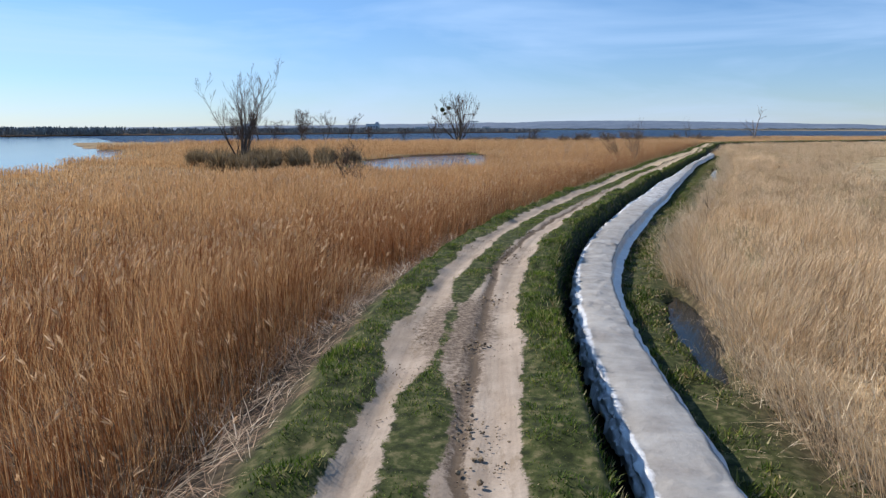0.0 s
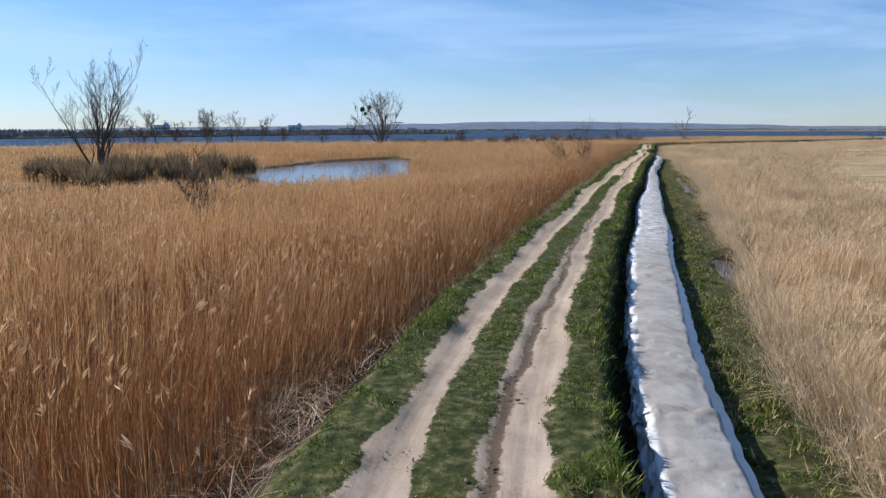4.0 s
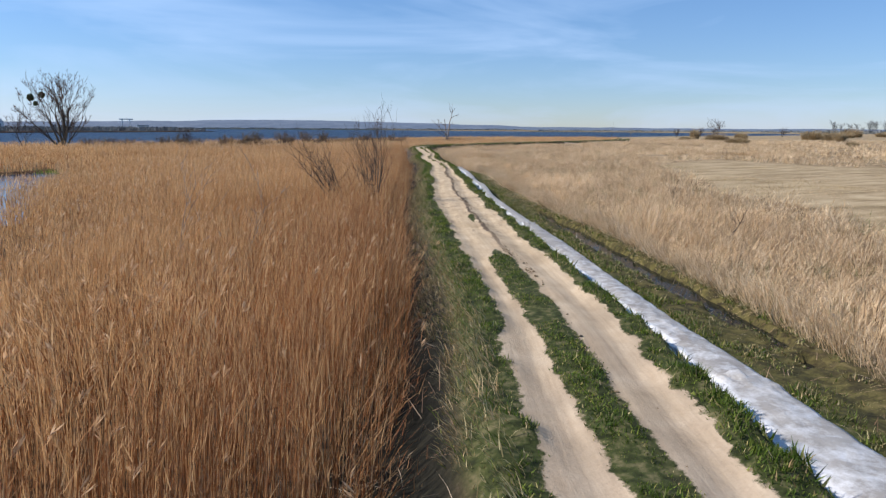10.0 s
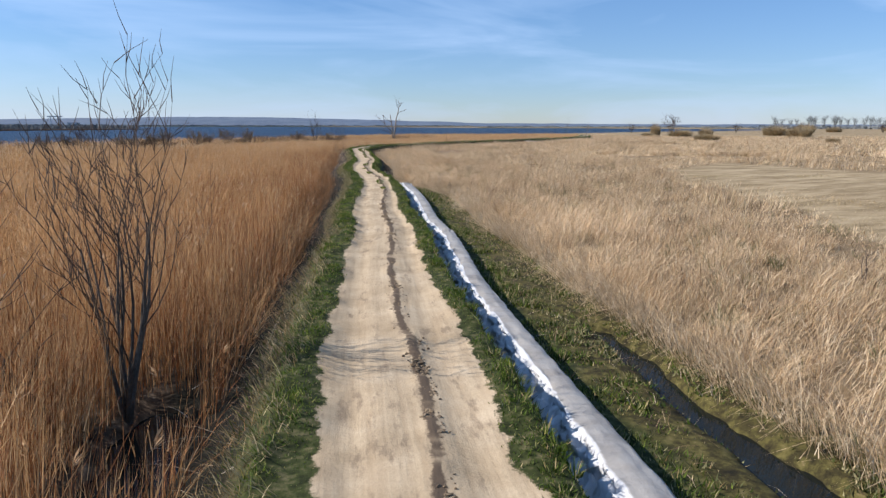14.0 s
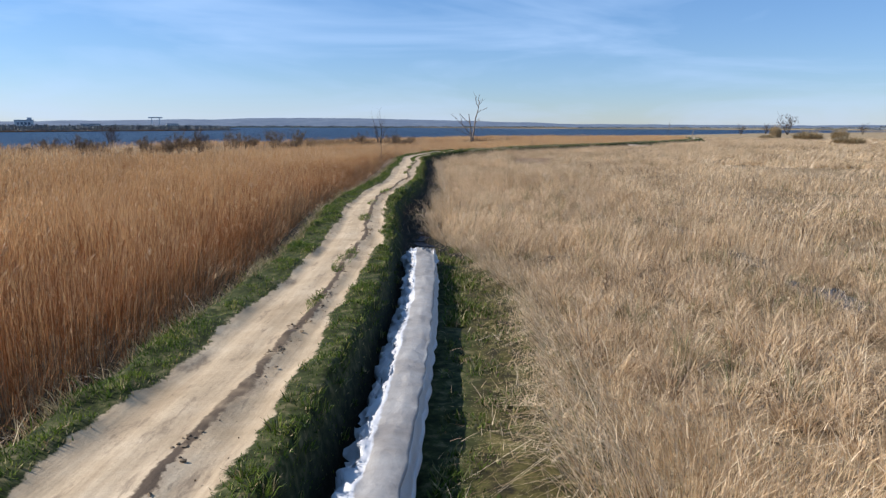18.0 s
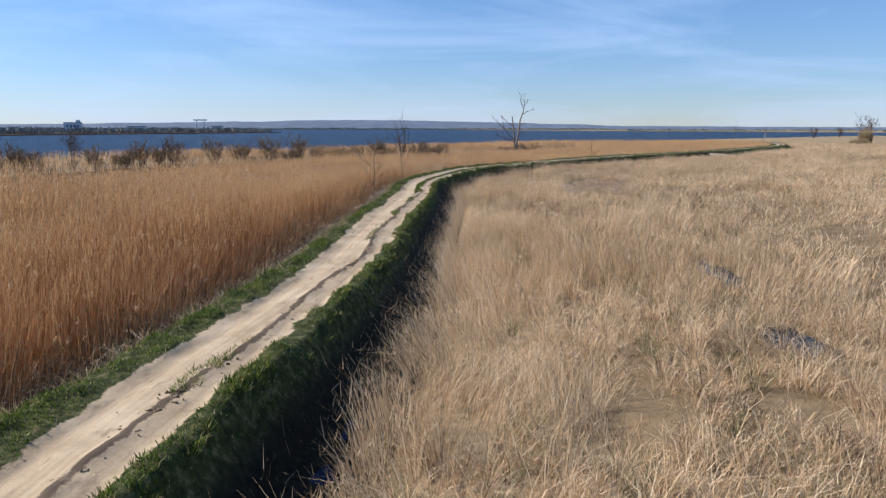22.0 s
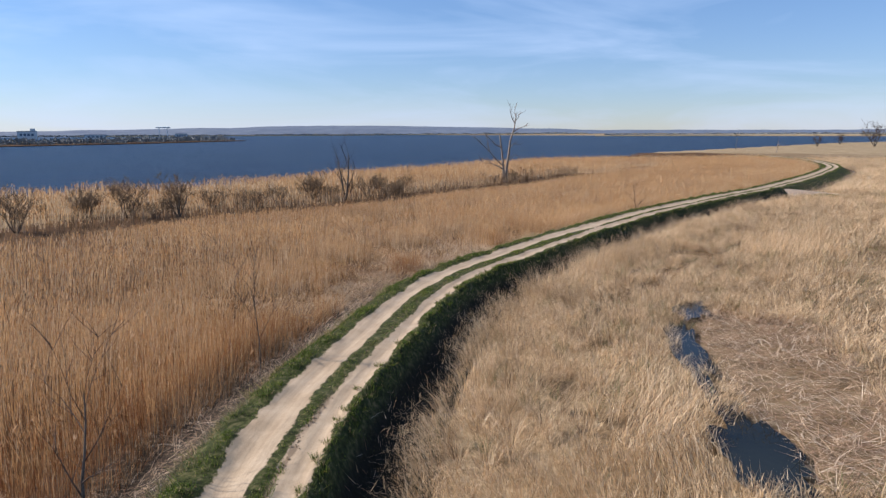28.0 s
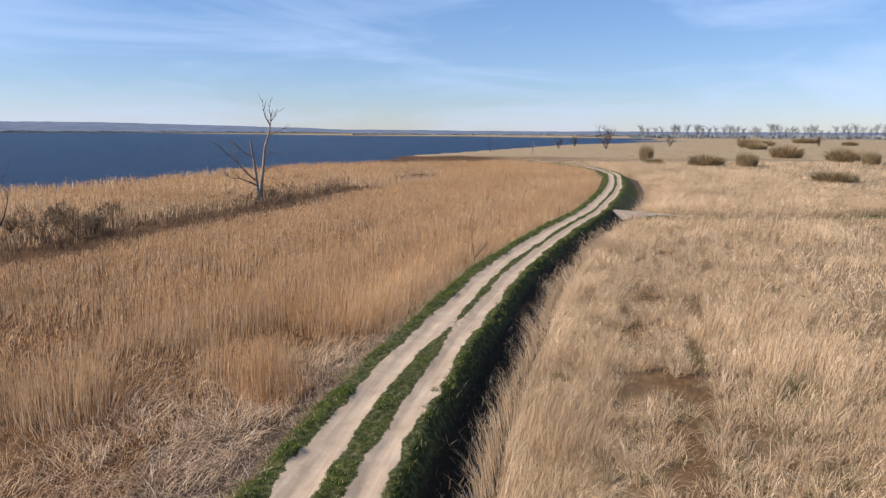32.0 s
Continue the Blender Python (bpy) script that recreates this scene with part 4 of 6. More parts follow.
def floor_at(x, y, s, d):
    near = (np.abs(d - 1) < 8.5) & (s < LENGTH)
    return np.where(near, dike(s, d), -1.14)


def settle(x, y, left):
    """Places with the (along, right) of the part of the track that is nearest; those not on this side of it drop out."""
    s, d = beside(x, y)
    ok = dry(x, y, s, d)
    ok &= (-d > reed_foot(s)) if left else (d > right_foot(s))
    if not left:
        ok &= ~((np.abs(s - 231.5) < 9.5 + 2 * grain(x, y, 1.5, 88)) & (np.abs(d - 14.9) < 1.7 + 1.5 * grain(x, y, 1.2, 89)))
    off, at = side_off(x, y)
    ok &= ~((off < 1.7) & (at < 0.42 + 0.1 * grain(x, y, 1, 29))) & ~((off < 0.9) & (RNG.random(len(x)) < 0.6))
    ok &= ~((np.abs(d) < 4) & (s >= LENGTH - 1))
    return x[ok], y[ok], s[ok], d[ok]


left_bits, right_bits = [], []
WIND = radians(100)
FAR_S = 285.0


def thinned(x, y, s, d, far=0.4):
    """Fewer and broader stems where the camera never comes near."""
    ok = RNG.random(len(x)) < np.interp(s, [FAR_S - 15, FAR_S + 25], [1, far])
    x, y, s, d = x[ok], y[ok], s[ok], d[ok]
    return x, y, s, d, np.interp(s, [FAR_S - 15, FAR_S + 25], [1, 1.7])


def creek(s, d):
    """Metres beyond the middle of the creek that runs through the left reeds (negative on this side of it)."""
    mid = np.interp(s, [225, 258, 266, 280, 303, 350], [44, 40.5, 37, 36, 39, 42]) + 2 * (grain(s, d * 0, 12, 24) - 0.5)
    return np.where((s > 225) & (s < 350), -d - mid, 99.0)


# tall brown reeds: bands that thin out with distance from the dike
for d0, d1, dens, wid, lev, flags in ((2.4, 6.5, 118, 0.0105, 2, 1.3), (6.5, 15, 56, 0.0125, 2, 1.5), (15, 34, 17, 0.025, 1, 2.0), (34, 80, 5.5, 0.06, 1, 1.2), (80, 150, 2.2, 0.12, 1, 0.6)):
    s1 = LENGTH - 4
    x, y, s, d = scatter(0 if d0 < 15 else -14, s1, -d1, -d0, dens)
    x, y, s, d = settle(x, y, True)
    if d0 > 6:
        ok = (-d >= d0) & (-d < d1 + 2)
        x, y, s, d = x[ok], y[ok], s[ok], d[ok]
    wide = np.ones(len(x))
    if d0 < 15:
        x, y, s, d, wide = thinned(x, y, s, d)
    k = len(x)
    inn = -d - reed_foot(s)
    swell = 0.65 * grain(x, y, 5.5, 21) + 0.35 * grain(x, y, 1.4, 22)
    tall = 1.3 + 1.35 * swell + 0.35 * (grain(x, y, 0.8, 64) - 0.5)
    tall = tall * np.interp(s, [0, 200, 225, 300], [1.0, 1.0, 0.82, 0.8]) * np.interp(inn, [0, 0.9], [0.6, 1])
    tall = tall * np.interp(np.hypot(x + 4, y - 84), [9, 22], [0.42, 1.0]) * np.interp(creek(s, d), [-10, -1.5, 1.2, 1.8, 90], [1, 0.3, 0.18, 1.05, 1])
    tall = tall * (1 - 0.45 * np.clip((-d - 22) / 16, 0, 1) * np.interp(s, [130, 170], [1, 0]))
    flat = grain(x, y, 3.2, 23) + np.interp(s, [200, 215, 232, 238, 260, 268], [0, 0.12, 0.2, 0.6, 0.6, 0.1]) * np.interp(-d, [7, 14], [1, 0])
    down = np.clip((flat - 0.84) * 12, 0, 1)
    h = tall * RNG.uniform(0.72, 1.1, k) * (1 - 0.4 * down)
    gust = np.clip(grain(x, y, 2.6, 25) - 0.4, 0, 1)
    lean = np.abs(RNG.normal(0.08, 0.07, k)) + 0.4 * gust + down * RNG.uniform(0.2, 3.8, k) + np.where(RNG.random(k) < 0.06, RNG.uniform(0.3, 0.9, k), 0)
    tx, ty = np.interp(s, WAY, TAN[:, 0]), np.interp(s, WAY, TAN[:, 1])
    aim = WIND + (grain(x, y, 3.4, 26) - 0.5) * 5 + RNG.normal(0, 0.8, k)
    spill = (inn < 0.8) & (RNG.random(k) < 0.3)
    lean = np.where(spill, lean + RNG.uniform(0.1, 0.9, k), lean)
    aim = np.where(spill, np.arctan2(ty, -tx) + RNG.normal(0, 0.6, k), aim)
    # shorter, darker stems at the front put the reed wall's shade into colour
    edge_shade = (inn < 1.0) & (RNG.random(k) < np.interp(s, [110, 145], [0.2, 0.6]))
    h = np.where(edge_shade, h * 0.7, h)
    keep = RNG.random(k) < (1 - 0.5 * down) *  np.where(inn < 0.5, 0.65 + 0.35 * (grain(x, y, 0.8, 27) > 0.45), 1)
    x, y, s, d, h, lean, aim, wide, edge_shade, down, swell = (a[keep] for a in (x, y, s, d, h, lean, aim, wide, edge_shade, down, swell))
    k = len(x)
    z = floor_at(x, y, s, d) - 0.05
    v, q, t, tip = stems(x, y, z, h, wid * wide * RNG.uniform(0.7, 1.4, k), lean, aim, lev)
    gold = np.clip(np.interp(-d, [3, 8, 16, 30], [0.1, 0.42, 0.85, 1.0]) + (swell - 0.5) * 0.8 + np.interp(s, [40, 60, 125, 145, 190, 225], [0, 0.18, 0.18, 0.0, 0.05, 0.6]) * np.maximum(np.interp(-d, [5, 10], [0.45, 1]), np.interp(s, [248, 270], [0, 1.4])), 0, 1)
    golden = RNG.random(k) < gold
    # stems beside the creek are darker too: the reed edge's shadow as colour
    dull = ((creek(s, d) > -2.0) & (creek(s, d) < 4.5)) | (edge_shade & (s < 232))
    pale = down > 0.5
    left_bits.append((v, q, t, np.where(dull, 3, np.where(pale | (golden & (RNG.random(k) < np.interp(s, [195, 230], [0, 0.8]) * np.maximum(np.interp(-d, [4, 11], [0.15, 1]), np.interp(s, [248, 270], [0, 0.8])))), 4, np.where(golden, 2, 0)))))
    # leaves and loose panicles near the tips, pointing every way
    for turn in range(2):
        pick = RNG.random(k) < flags / 2
        n = int(pick.sum())
        f = RNG.uniform(0.45, 1.0, n)
        hh, tl = h[pick], np.arctan(lean[pick]) * (0.65 + 0.35 * f)
        lx, ly, lz = x[pick] + np.sin(aim[pick]) * np.sin(tl) * hh * f, y[pick] + np.cos(aim[pick]) * np.sin(tl) * hh * f, z[pick] + np.cos(tl) * hh * f
        v, q, t, _ = stems(lx, ly, lz, hh * RNG.uniform(0.12, 0.3, n), np.full(n, wid * (1.0 if d0 < 6 else 1.4)) * wide[pick], np.abs(RNG.normal(0.3, 0.32, n)), aim[pick] + RNG.normal(0, 1.0, n), 1)
        left_bits.append((v, q, t, np.where(dull[pick], 3, np.where((RNG.random(n) < gold[pick] + 0.2) & (f > 0.6), 2, 0))))
    if d0 < 34:
        some = RNG.random(k) < np.interp(s, [0, 20, 60, 110, 200], [1.0, 1.0, 0.75, 0.35, 0.2]) * np.clip(grain(x, y, 1.2, 28) * 2.2 - 0.4, 0, 1)
        v, q, t = plumes(tip[some], {2.4: 0.19, 6.5: 0.22, 15: 0.29}[d0], aim[some], {2.4: 0.045, 6.5: 0.12, 15: 0.22}[d0])
        left_bits.append((v, q, t, 1))
# low sedge added in the creek, its dark colour standing in for reed shadow
x, y, s, d = scatter(228, 348, -48, -32, 16)
off = creek(s, d)
ok = (off > -3.2) & (off < 2.0)
x, y, s, d = x[ok], y[ok], s[ok], d[ok]
k = len(x)
v, q, t, _ = stems(x, y, np.full(k, -1.2), RNG.uniform(0.15, 0.5, k), np.full(k, 0.07), RNG.uniform(0.2, 2.0, k), RNG.uniform(0, math.tau, k), 1)
left_bits.append((v, q, t, 3))
v, f, slot = joined(left_bits)
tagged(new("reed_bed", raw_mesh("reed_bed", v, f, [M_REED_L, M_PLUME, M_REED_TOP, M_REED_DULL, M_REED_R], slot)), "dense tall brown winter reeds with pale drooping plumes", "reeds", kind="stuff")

# pale tousled reeds on the other side: tufts that fall every way, upright stands between them
def tuft_of(x, y, size, seed):
    """The tuft that a blade belongs to: three random values from 0 to 1 each, constant over the tuft."""
    wx, wy = x + (grain(x, y, size * 0.8, seed) - 0.5) * size, y + (grain(x, y, size * 0.8, seed + 1) - 0.5) * size
    i, j = np.floor(wx / size).astype(np.int64), np.floor(wy / size).astype(np.int64)
    out = []
    for k in range(3):
        h = (i * 73856093 + j * 19349663 + (seed + k * 17) * 83492791) & 0xFFFFFFFF
        h = ((h ^ (h >> 13)) * 1274126177) & 0xFFFFFFFF
        out.append(((h ^ (h >> 16)) & 0xFFFF) / 65535.0)
    return out


for d0, d1, dens, wid, lev in ((2.4, 8.0, 160, 0.0088, 2), (8, 17, 84, 0.0128, 2), (17, 38, 22, 0.028, 1), (38, 80, 5.0, 0.06, 1), (80, 150, 1.5, 0.12, 1)):
    s1 = LENGTH - 4
    x, y, s, d = scatter(0 if d0 < 15 else -14, s1, d0, d1, dens)
    x, y, s, d = settle(x, y, False)
    if d0 > 7:
        ok = (d >= d0) & (d < d1 + 2)
        x, y, s, d = x[ok], y[ok], s[ok], d[ok]
    wide = np.ones(len(x))
    if d0 < 17:
        x, y, s, d, wide = thinned(x, y, s, d)
    mown = is_mown(s, d)
    k = len(x)
    size = 0.75 if d0 < 8 else 0.95 if d0 < 17 else 1.6
    ta, tb, tc = tuft_of(x, y, size, 31)
    inn = d - right_foot(s)
    swell = grain(x, y, 6.5, 32) * 0.7 + grain(x, y, 2.4, 35) * 0.3
    mess = np.clip((0.70 - swell) * 4.5, 0.0, 1.0) * np.clip((inn - 0.5) / 1.2, 0, 1)
    mess = np.maximum(mess * np.interp(s, [0, 100, 150, 215, 240], [0.6, 0.8, 1.0, 0.9, 0.45]), 0.0)
    path = trodden(s, d)
    mess = np.clip(mess + path, 0, 1)
    # sunken dark holes where the sedge has collapsed
    hole = hollow(x, y, s, d, path) * (d < 40)
    press = np.clip(grain(x, y, 4.2, 65) * 1.9 - 0.45, 0, 1) * np.interp(s, [60, 110, 125, 210, 330], [0.3, 0.6, 1.35, 1.2, 0.9])
    mound = grain(x * 0.8 + y * 0.6, y * 0.8 - x * 0.6, 0.9, 66) * 0.6 + grain(x * 0.5 - y * 0.87, x * 0.87 + y * 0.5, 0.42, 67) * 0.4
    h = (0.8 + 0.5 * swell + 0.4 * tb) * RNG.uniform(0.5, 1.1, k) * (1 - 0.2 * mess)
    h *= np.where(path > 0.25, np.interp(mound, [0.28, 0.46, 0.7], [0.3, 0.95, 1.5]), np.where(d < 24, np.interp(mound, [0.2, 0.45, 0.75], [0.42, 1.0, 1.34]), 1.0))
    h *= np.where(inn < 0.9, 1.1, 1.0) * (1 - 0.3 * path) * (1 - 0.85 * hole)
    h *= np.where((tc < 0.2) & (mess > 0.25), 0.4, 1.0)
    h = np.where(mown, RNG.uniform(0.06, 0.2, k), h)
    tilt = np.abs(RNG.normal(0.2, 0.12, k)) + press * RNG.uniform(0.2, 1.0, k) + mess * (0.1 + 1.1 * ta) * RNG.uniform(0.4, 1.3, k) + hole * RNG.uniform(0, 0.6, k)
    brink = np.clip(1 - inn / 1.3, 0, 1) * np.where(s < SHEET_END + 3, 1.0, 0.3)
    lean = np.tan(np.clip(tilt + brink * RNG.uniform(0.0, 1.1, k), 0, 1.42))
    aim = WIND + 1.2 + (grain(x, y, 4.6, 68) - 0.5) * 6.5 * np.clip(press + 0.3, 0, 1) + (tb - 0.5) * 3.6 * np.clip(mess * 1.6, 0.12, 1) + RNG.normal(0, 1, k) * (0.5 + 0.35 * mess)
    tx, ty = np.interp(s, WAY, TAN[:, 0]), np.interp(s, WAY, TAN[:, 1])
    aim = np.where(brink > 0.2, np.arctan2(-ty, tx) + RNG.normal(0, 0.7, k), aim)
    keep = RNG.random(k) < np.where((tc < 0.2) & (mess > 0.25), 0.4, 1.0) * np.where(mown, 0.9, 1) * (1 - 0.45 * np.clip(mess * 1.3 - 0.3, 0, 1) * (d < 19)) * (1 - 0.2 * hole)
    x, y, s, d, h, lean, aim, wide, hole, mown, mess, ta, tc = (a[keep] for a in (x, y, s, d, h, lean, aim, wide, hole, mown, mess, ta, tc))
    k = len(x)
    z = floor_at(x, y, s, d) - 0.05
    olive = grain(x, y, 3.1, 38) > 0.66
    off, at = side_off(x, y)
    # collapsed hollows and low dips take darker stems as painted shade
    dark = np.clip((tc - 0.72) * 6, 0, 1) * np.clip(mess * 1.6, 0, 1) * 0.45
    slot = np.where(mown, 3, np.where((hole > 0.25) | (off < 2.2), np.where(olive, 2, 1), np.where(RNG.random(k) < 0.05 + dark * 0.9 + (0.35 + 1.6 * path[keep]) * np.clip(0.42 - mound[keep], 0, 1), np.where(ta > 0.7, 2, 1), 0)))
    v, q, t, tip = stems(x, y, z, h, wid * wide * RNG.uniform(0.7, 1.5, k), lean, aim, lev, 0.85)
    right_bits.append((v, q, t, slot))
    if d0 < 38:
        # loose leaves across the stems
        pick = (RNG.random(k) < (0.9 if d0 < 17 else 0.7)) & ~mown
        n = int(pick.sum())
        f, hh = RNG.uniform(0.3, 1.0, n), h[pick]
        tl = np.arctan(lean[pick]) * (0.3 + 0.7 * f)
        lx, ly, lz = x[pick] + np.sin(aim[pick]) * np.sin(tl) * hh * f, y[pick] + np.cos(aim[pick]) * np.sin(tl) * hh * f, z[pick] + np.cos(tl) * hh * f
        v, q, t, _ = stems(lx, ly, lz, RNG.uniform(0.12, 0.4, n), np.full(n, wid * 1.4) * wide[pick], np.abs(RNG.normal(0.7, 0.6, n)), RNG.uniform(0, math.tau, n), 1)
        right_bits.append((v, q, t, slot[pick]))
# tussocks: blades that spring from one root and arch over on all sides
x, y, s, d = scatter(60, 322, 4.2, 19, 4.2)
x, y, s, d = settle(x, y, False)
swell = grain(x, y, 6.5, 32) * 0.7 + grain(x, y, 2.4, 35) * 0.3
path = trodden(s, d)
odds = np.clip((0.66 - swell) * 5, 0, 1) * np.interp(s, [60, 100, 148, 215, 240], [0.25, 0.4, 1.0, 0.9, 0.5]) + path * 1.3
ok = (RNG.random(len(x)) < odds) & (hollow(x, y, s, d, path) < 0.2) & (d - right_foot(s) > 0.9)
x, y, s, d = x[ok], y[ok], s[ok], d[ok]
root = np.repeat(np.arange(len(x)), 44)
k = len(root)
big = RNG.uniform(0.55, 1.15, len(x))[root]
turn, push = RNG.uniform(0, math.tau, len(x))[root], RNG.uniform(0, 1.0, len(x))[root]
an = RNG.uniform(0, math.tau, k)
an = an + push * 0.9 * np.sin(turn - an)
tilt = np.clip(np.abs(RNG.normal(0.75, 0.4, k)) + 0.3 * push, 0.1, 1.5)
kind = RNG.random(len(x))[root]
slot = np.where(RNG.random(k) < 0.12, 1, np.where(kind > 0.93, 2, np.where(kind > 0.86, 1, 0)))
r0 = 0.14 * np.sqrt(RNG.random(k)) * big
bx, by = x[root] + np.sin(an) * r0, y[root] + np.cos(an) * r0
v, q, t, _ = stems(bx, by, floor_at(bx, by, s[root], d[root]) - 0.03, big * RNG.uniform(0.7, 1.3, k), RNG.uniform(0.009, 0.017, k), np.tan(tilt), an, 2, 0.8)
right_bits.append((v, q, t, slot))
v, f, slot = joined(right_bits)
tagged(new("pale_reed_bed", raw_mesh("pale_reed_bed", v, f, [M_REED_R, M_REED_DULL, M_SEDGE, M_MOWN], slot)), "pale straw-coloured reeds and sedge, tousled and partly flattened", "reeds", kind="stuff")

# short grass on the dike's shoulders and middle strip: hummocks of longer blades, thin and yellow between them
def turf_z(x, y, s, d):
    return dike(s, d) + lumps(x, y, s, d)


x, y, s, d = scatter(8, 400, -2.6, 4.0, 600)
g = turf(s, d)
low = np.interp(s, [0, 40, 58, 66, 80, 90, 104, 112, 128, 150, 300], [2.1, 2.0, 1.95, 1.75, 1.6, 2.0, 1.9, 1.85, 2.0, 2.1, 2.2]) + (grain(x, y, 0.7, 41) - 0.5) * 0.5
ok = (g > RNG.uniform(0.3, 0.85, len(x))) & (RNG.random(len(x)) < np.interp(s, [290, 320], [1, 0.35])) & (d < crest(s) + np.interp(s, [314, 324], [0.35, 2.2])) & (d > -low)
x, y, s, d, g = x[ok], y[ok], s[ok], d[ok], g[ok]
hum = lumps(x, y, s, d) / np.where(np.abs(d) < 0.6, 0.09, 0.2)
keep = RNG.random(len(x)) < 0.4 + hum * 0.9
x, y, s, d, hum, g = (a[keep] for a in (x, y, s, d, hum, g))
mid = np.abs(d) < 0.6
h = (0.035 + 0.13 * np.clip(hum, 0, 1.2) ** 1.3 * RNG.uniform(0.5, 1.3, len(x)) + 0.03 * RNG.random(len(x))) * np.where(mid, 0.65, 1.0)
lie = RNG.uniform(0.2, 1.3, len(x))
bits = [(*stems(x, y, turf_z(x, y, s, d) - 0.01, h, RNG.uniform(0.012, 0.03, len(x)) * np.interp(s, [290, 320], [1, 1.7]), lie, RNG.uniform(0, math.tau, len(x)), 1)[:3],
         np.where(RNG.random(len(x)) < np.interp(g, [0.5, 1.0], [0.2, 0.03]) * (1.6 - hum), 1, 0))]
# dead straw-coloured grass on the near slope, hanging down to the ditch
x, y, s, d = scatter(44, 330, -2.9, -1.5, 260)
low = np.interp(s, [0, 40, 58, 66, 80, 90, 104, 112, 128, 150, 300], [2.1, 2.0, 1.95, 1.75, 1.6, 2.0, 1.9, 1.85, 2.0, 2.1, 2.2]) + (grain(x, y, 0.7, 41) - 0.5) * 0.5
reach = np.interp(s, [44, 62, 70, 115, 128, 150, 330], [0.2, 0.3, 0.65, 0.75, 0.45, 0.25, 0.3])
ok = (-d > low - 0.25) & (-d < low + reach) & (RNG.random(len(x)) < np.interp(s, [60, 72], [0.35, 1.0]) * (0.2 + grain(x, y, 0.45, 73)))
x, y, s, d = x[ok], y[ok], s[ok], d[ok]
tx, ty = np.interp(s, WAY, TAN[:, 0]), np.interp(s, WAY, TAN[:, 1])
bits.append((*stems(x, y, turf_z(x, y, s, d), RNG.uniform(0.12, 0.45, len(x)) * (0.4 + grain(x, y, 0.4, 74)), RNG.uniform(0.008, 0.018, len(x)), RNG.uniform(0.4, 2.2, len(x)), np.arctan2(-ty, tx) + RNG.normal(0, 1.0, len(x)), 2)[:3],
             np.where(RNG.random(len(x)) < 0.18, 0, 1)))
# tufts on the ridge between the ruts
x, y, s, d = scatter(140, 222, -0.5, 0.8, 420)
near = np.abs(d - mud_line(s) + 0.08)
ok = (near < 0.2 * np.clip(grain(s, s * 0, 2.1, 56) * 4 - 2.1, 0, 1) * (0.5 + grain(x, y, 0.3, 58)))
x, y, s, d = x[ok], y[ok], s[ok], d[ok]
bits.append((*stems(x, y, dike(s, d) + 0.01, RNG.uniform(0.06, 0.2, len(x)), RNG.uniform(0.012, 0.025, len(x)), RNG.uniform(0.3, 1.4, len(x)), RNG.uniform(0, math.tau, len(x)), 1)[:3], 0))
v, f, slot = joined(bits)
tagged(new("grass", raw_mesh("grass", v, f, [M_GRASS, M_STRAW], slot)), "short fresh green grass with yellow straw on the dike shoulders", "grass", kind="stuff")

# rank herbs on the shaded bank and the wet green strip past the cover
bits = []
x, y, s, d = scatter(8, 330, 1.0, 6.9, 420)
e = crest(s)
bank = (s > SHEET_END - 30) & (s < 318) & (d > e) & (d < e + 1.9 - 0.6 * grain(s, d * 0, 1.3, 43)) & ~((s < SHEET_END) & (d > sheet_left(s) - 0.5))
strip = (s < SHEET_END + 4) & (d > np.where(s < SHEET_END, sheet_right(s) + 0.22, sheet_left(s))) & (d < right_foot(s) + 0.35) & (pool_depth(s, d) < RNG.uniform(-0.1, 1.0, len(s)) * grain(x, y, 0.7, 91))
slope = (s < SHEET_END - 30) & (d > e) & (d < e + 0.5)
clump = grain(x * 0.8 + y * 0.6, y * 0.8 - x * 0.6, 0.55, 44) * 0.6 + grain(x * 0.5 - y * 0.87, x * 0.87 + y * 0.5, 0.28, 49) * 0.4
wet = np.clip((d - sheet_right(s) - 0.9) / 0.8, 0, 1) * (s < SHEET_END)
bare = wet * (grain(x, y, 0.9, 75) > 0.52)
ok = (bank | strip | slope) & (RNG.random(len(x)) < np.clip(clump * 2.4 - 0.55, 0.05, 1)) & (RNG.random(len(x)) > bare * 0.8) & (~bank | (RNG.random(len(x)) < np.interp(d - e, [0.25, 0.6, 1.6], [0.9, 0.12, 0.05])))
x, y, s, d, clump, bank, wet = (a[ok] for a in (x, y, s, d, clump, bank, wet))
h = np.where(bank, np.interp(d - crest(s), [0.1, 0.5], [0.2, 0.1]), 0.26) * np.clip(clump - 0.22, 0.05, 1) * 2.0 * RNG.uniform(0.4, 1.1, len(x))
h = np.where(wet > 0.4, h * 0.7, h)
v, q, t, _ = stems(x, y, turf_z(x, y, s, d) - 0.02, h, np.where(bank, RNG.uniform(0.014, 0.034, len(x)), RNG.uniform(0.025, 0.06, len(x))), RNG.uniform(0.2, 1.3, len(x)), RNG.uniform(0, math.tau, len(x)), 1)
pick = RNG.random(len(x))
# below the crest the bank keeps only dark green, its shade put into colour
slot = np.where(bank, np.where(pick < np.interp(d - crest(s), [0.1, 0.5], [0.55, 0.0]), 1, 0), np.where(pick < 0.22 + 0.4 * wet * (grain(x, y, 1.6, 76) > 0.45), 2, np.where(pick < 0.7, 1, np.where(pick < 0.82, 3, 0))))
bits.append((v, q, t, slot))
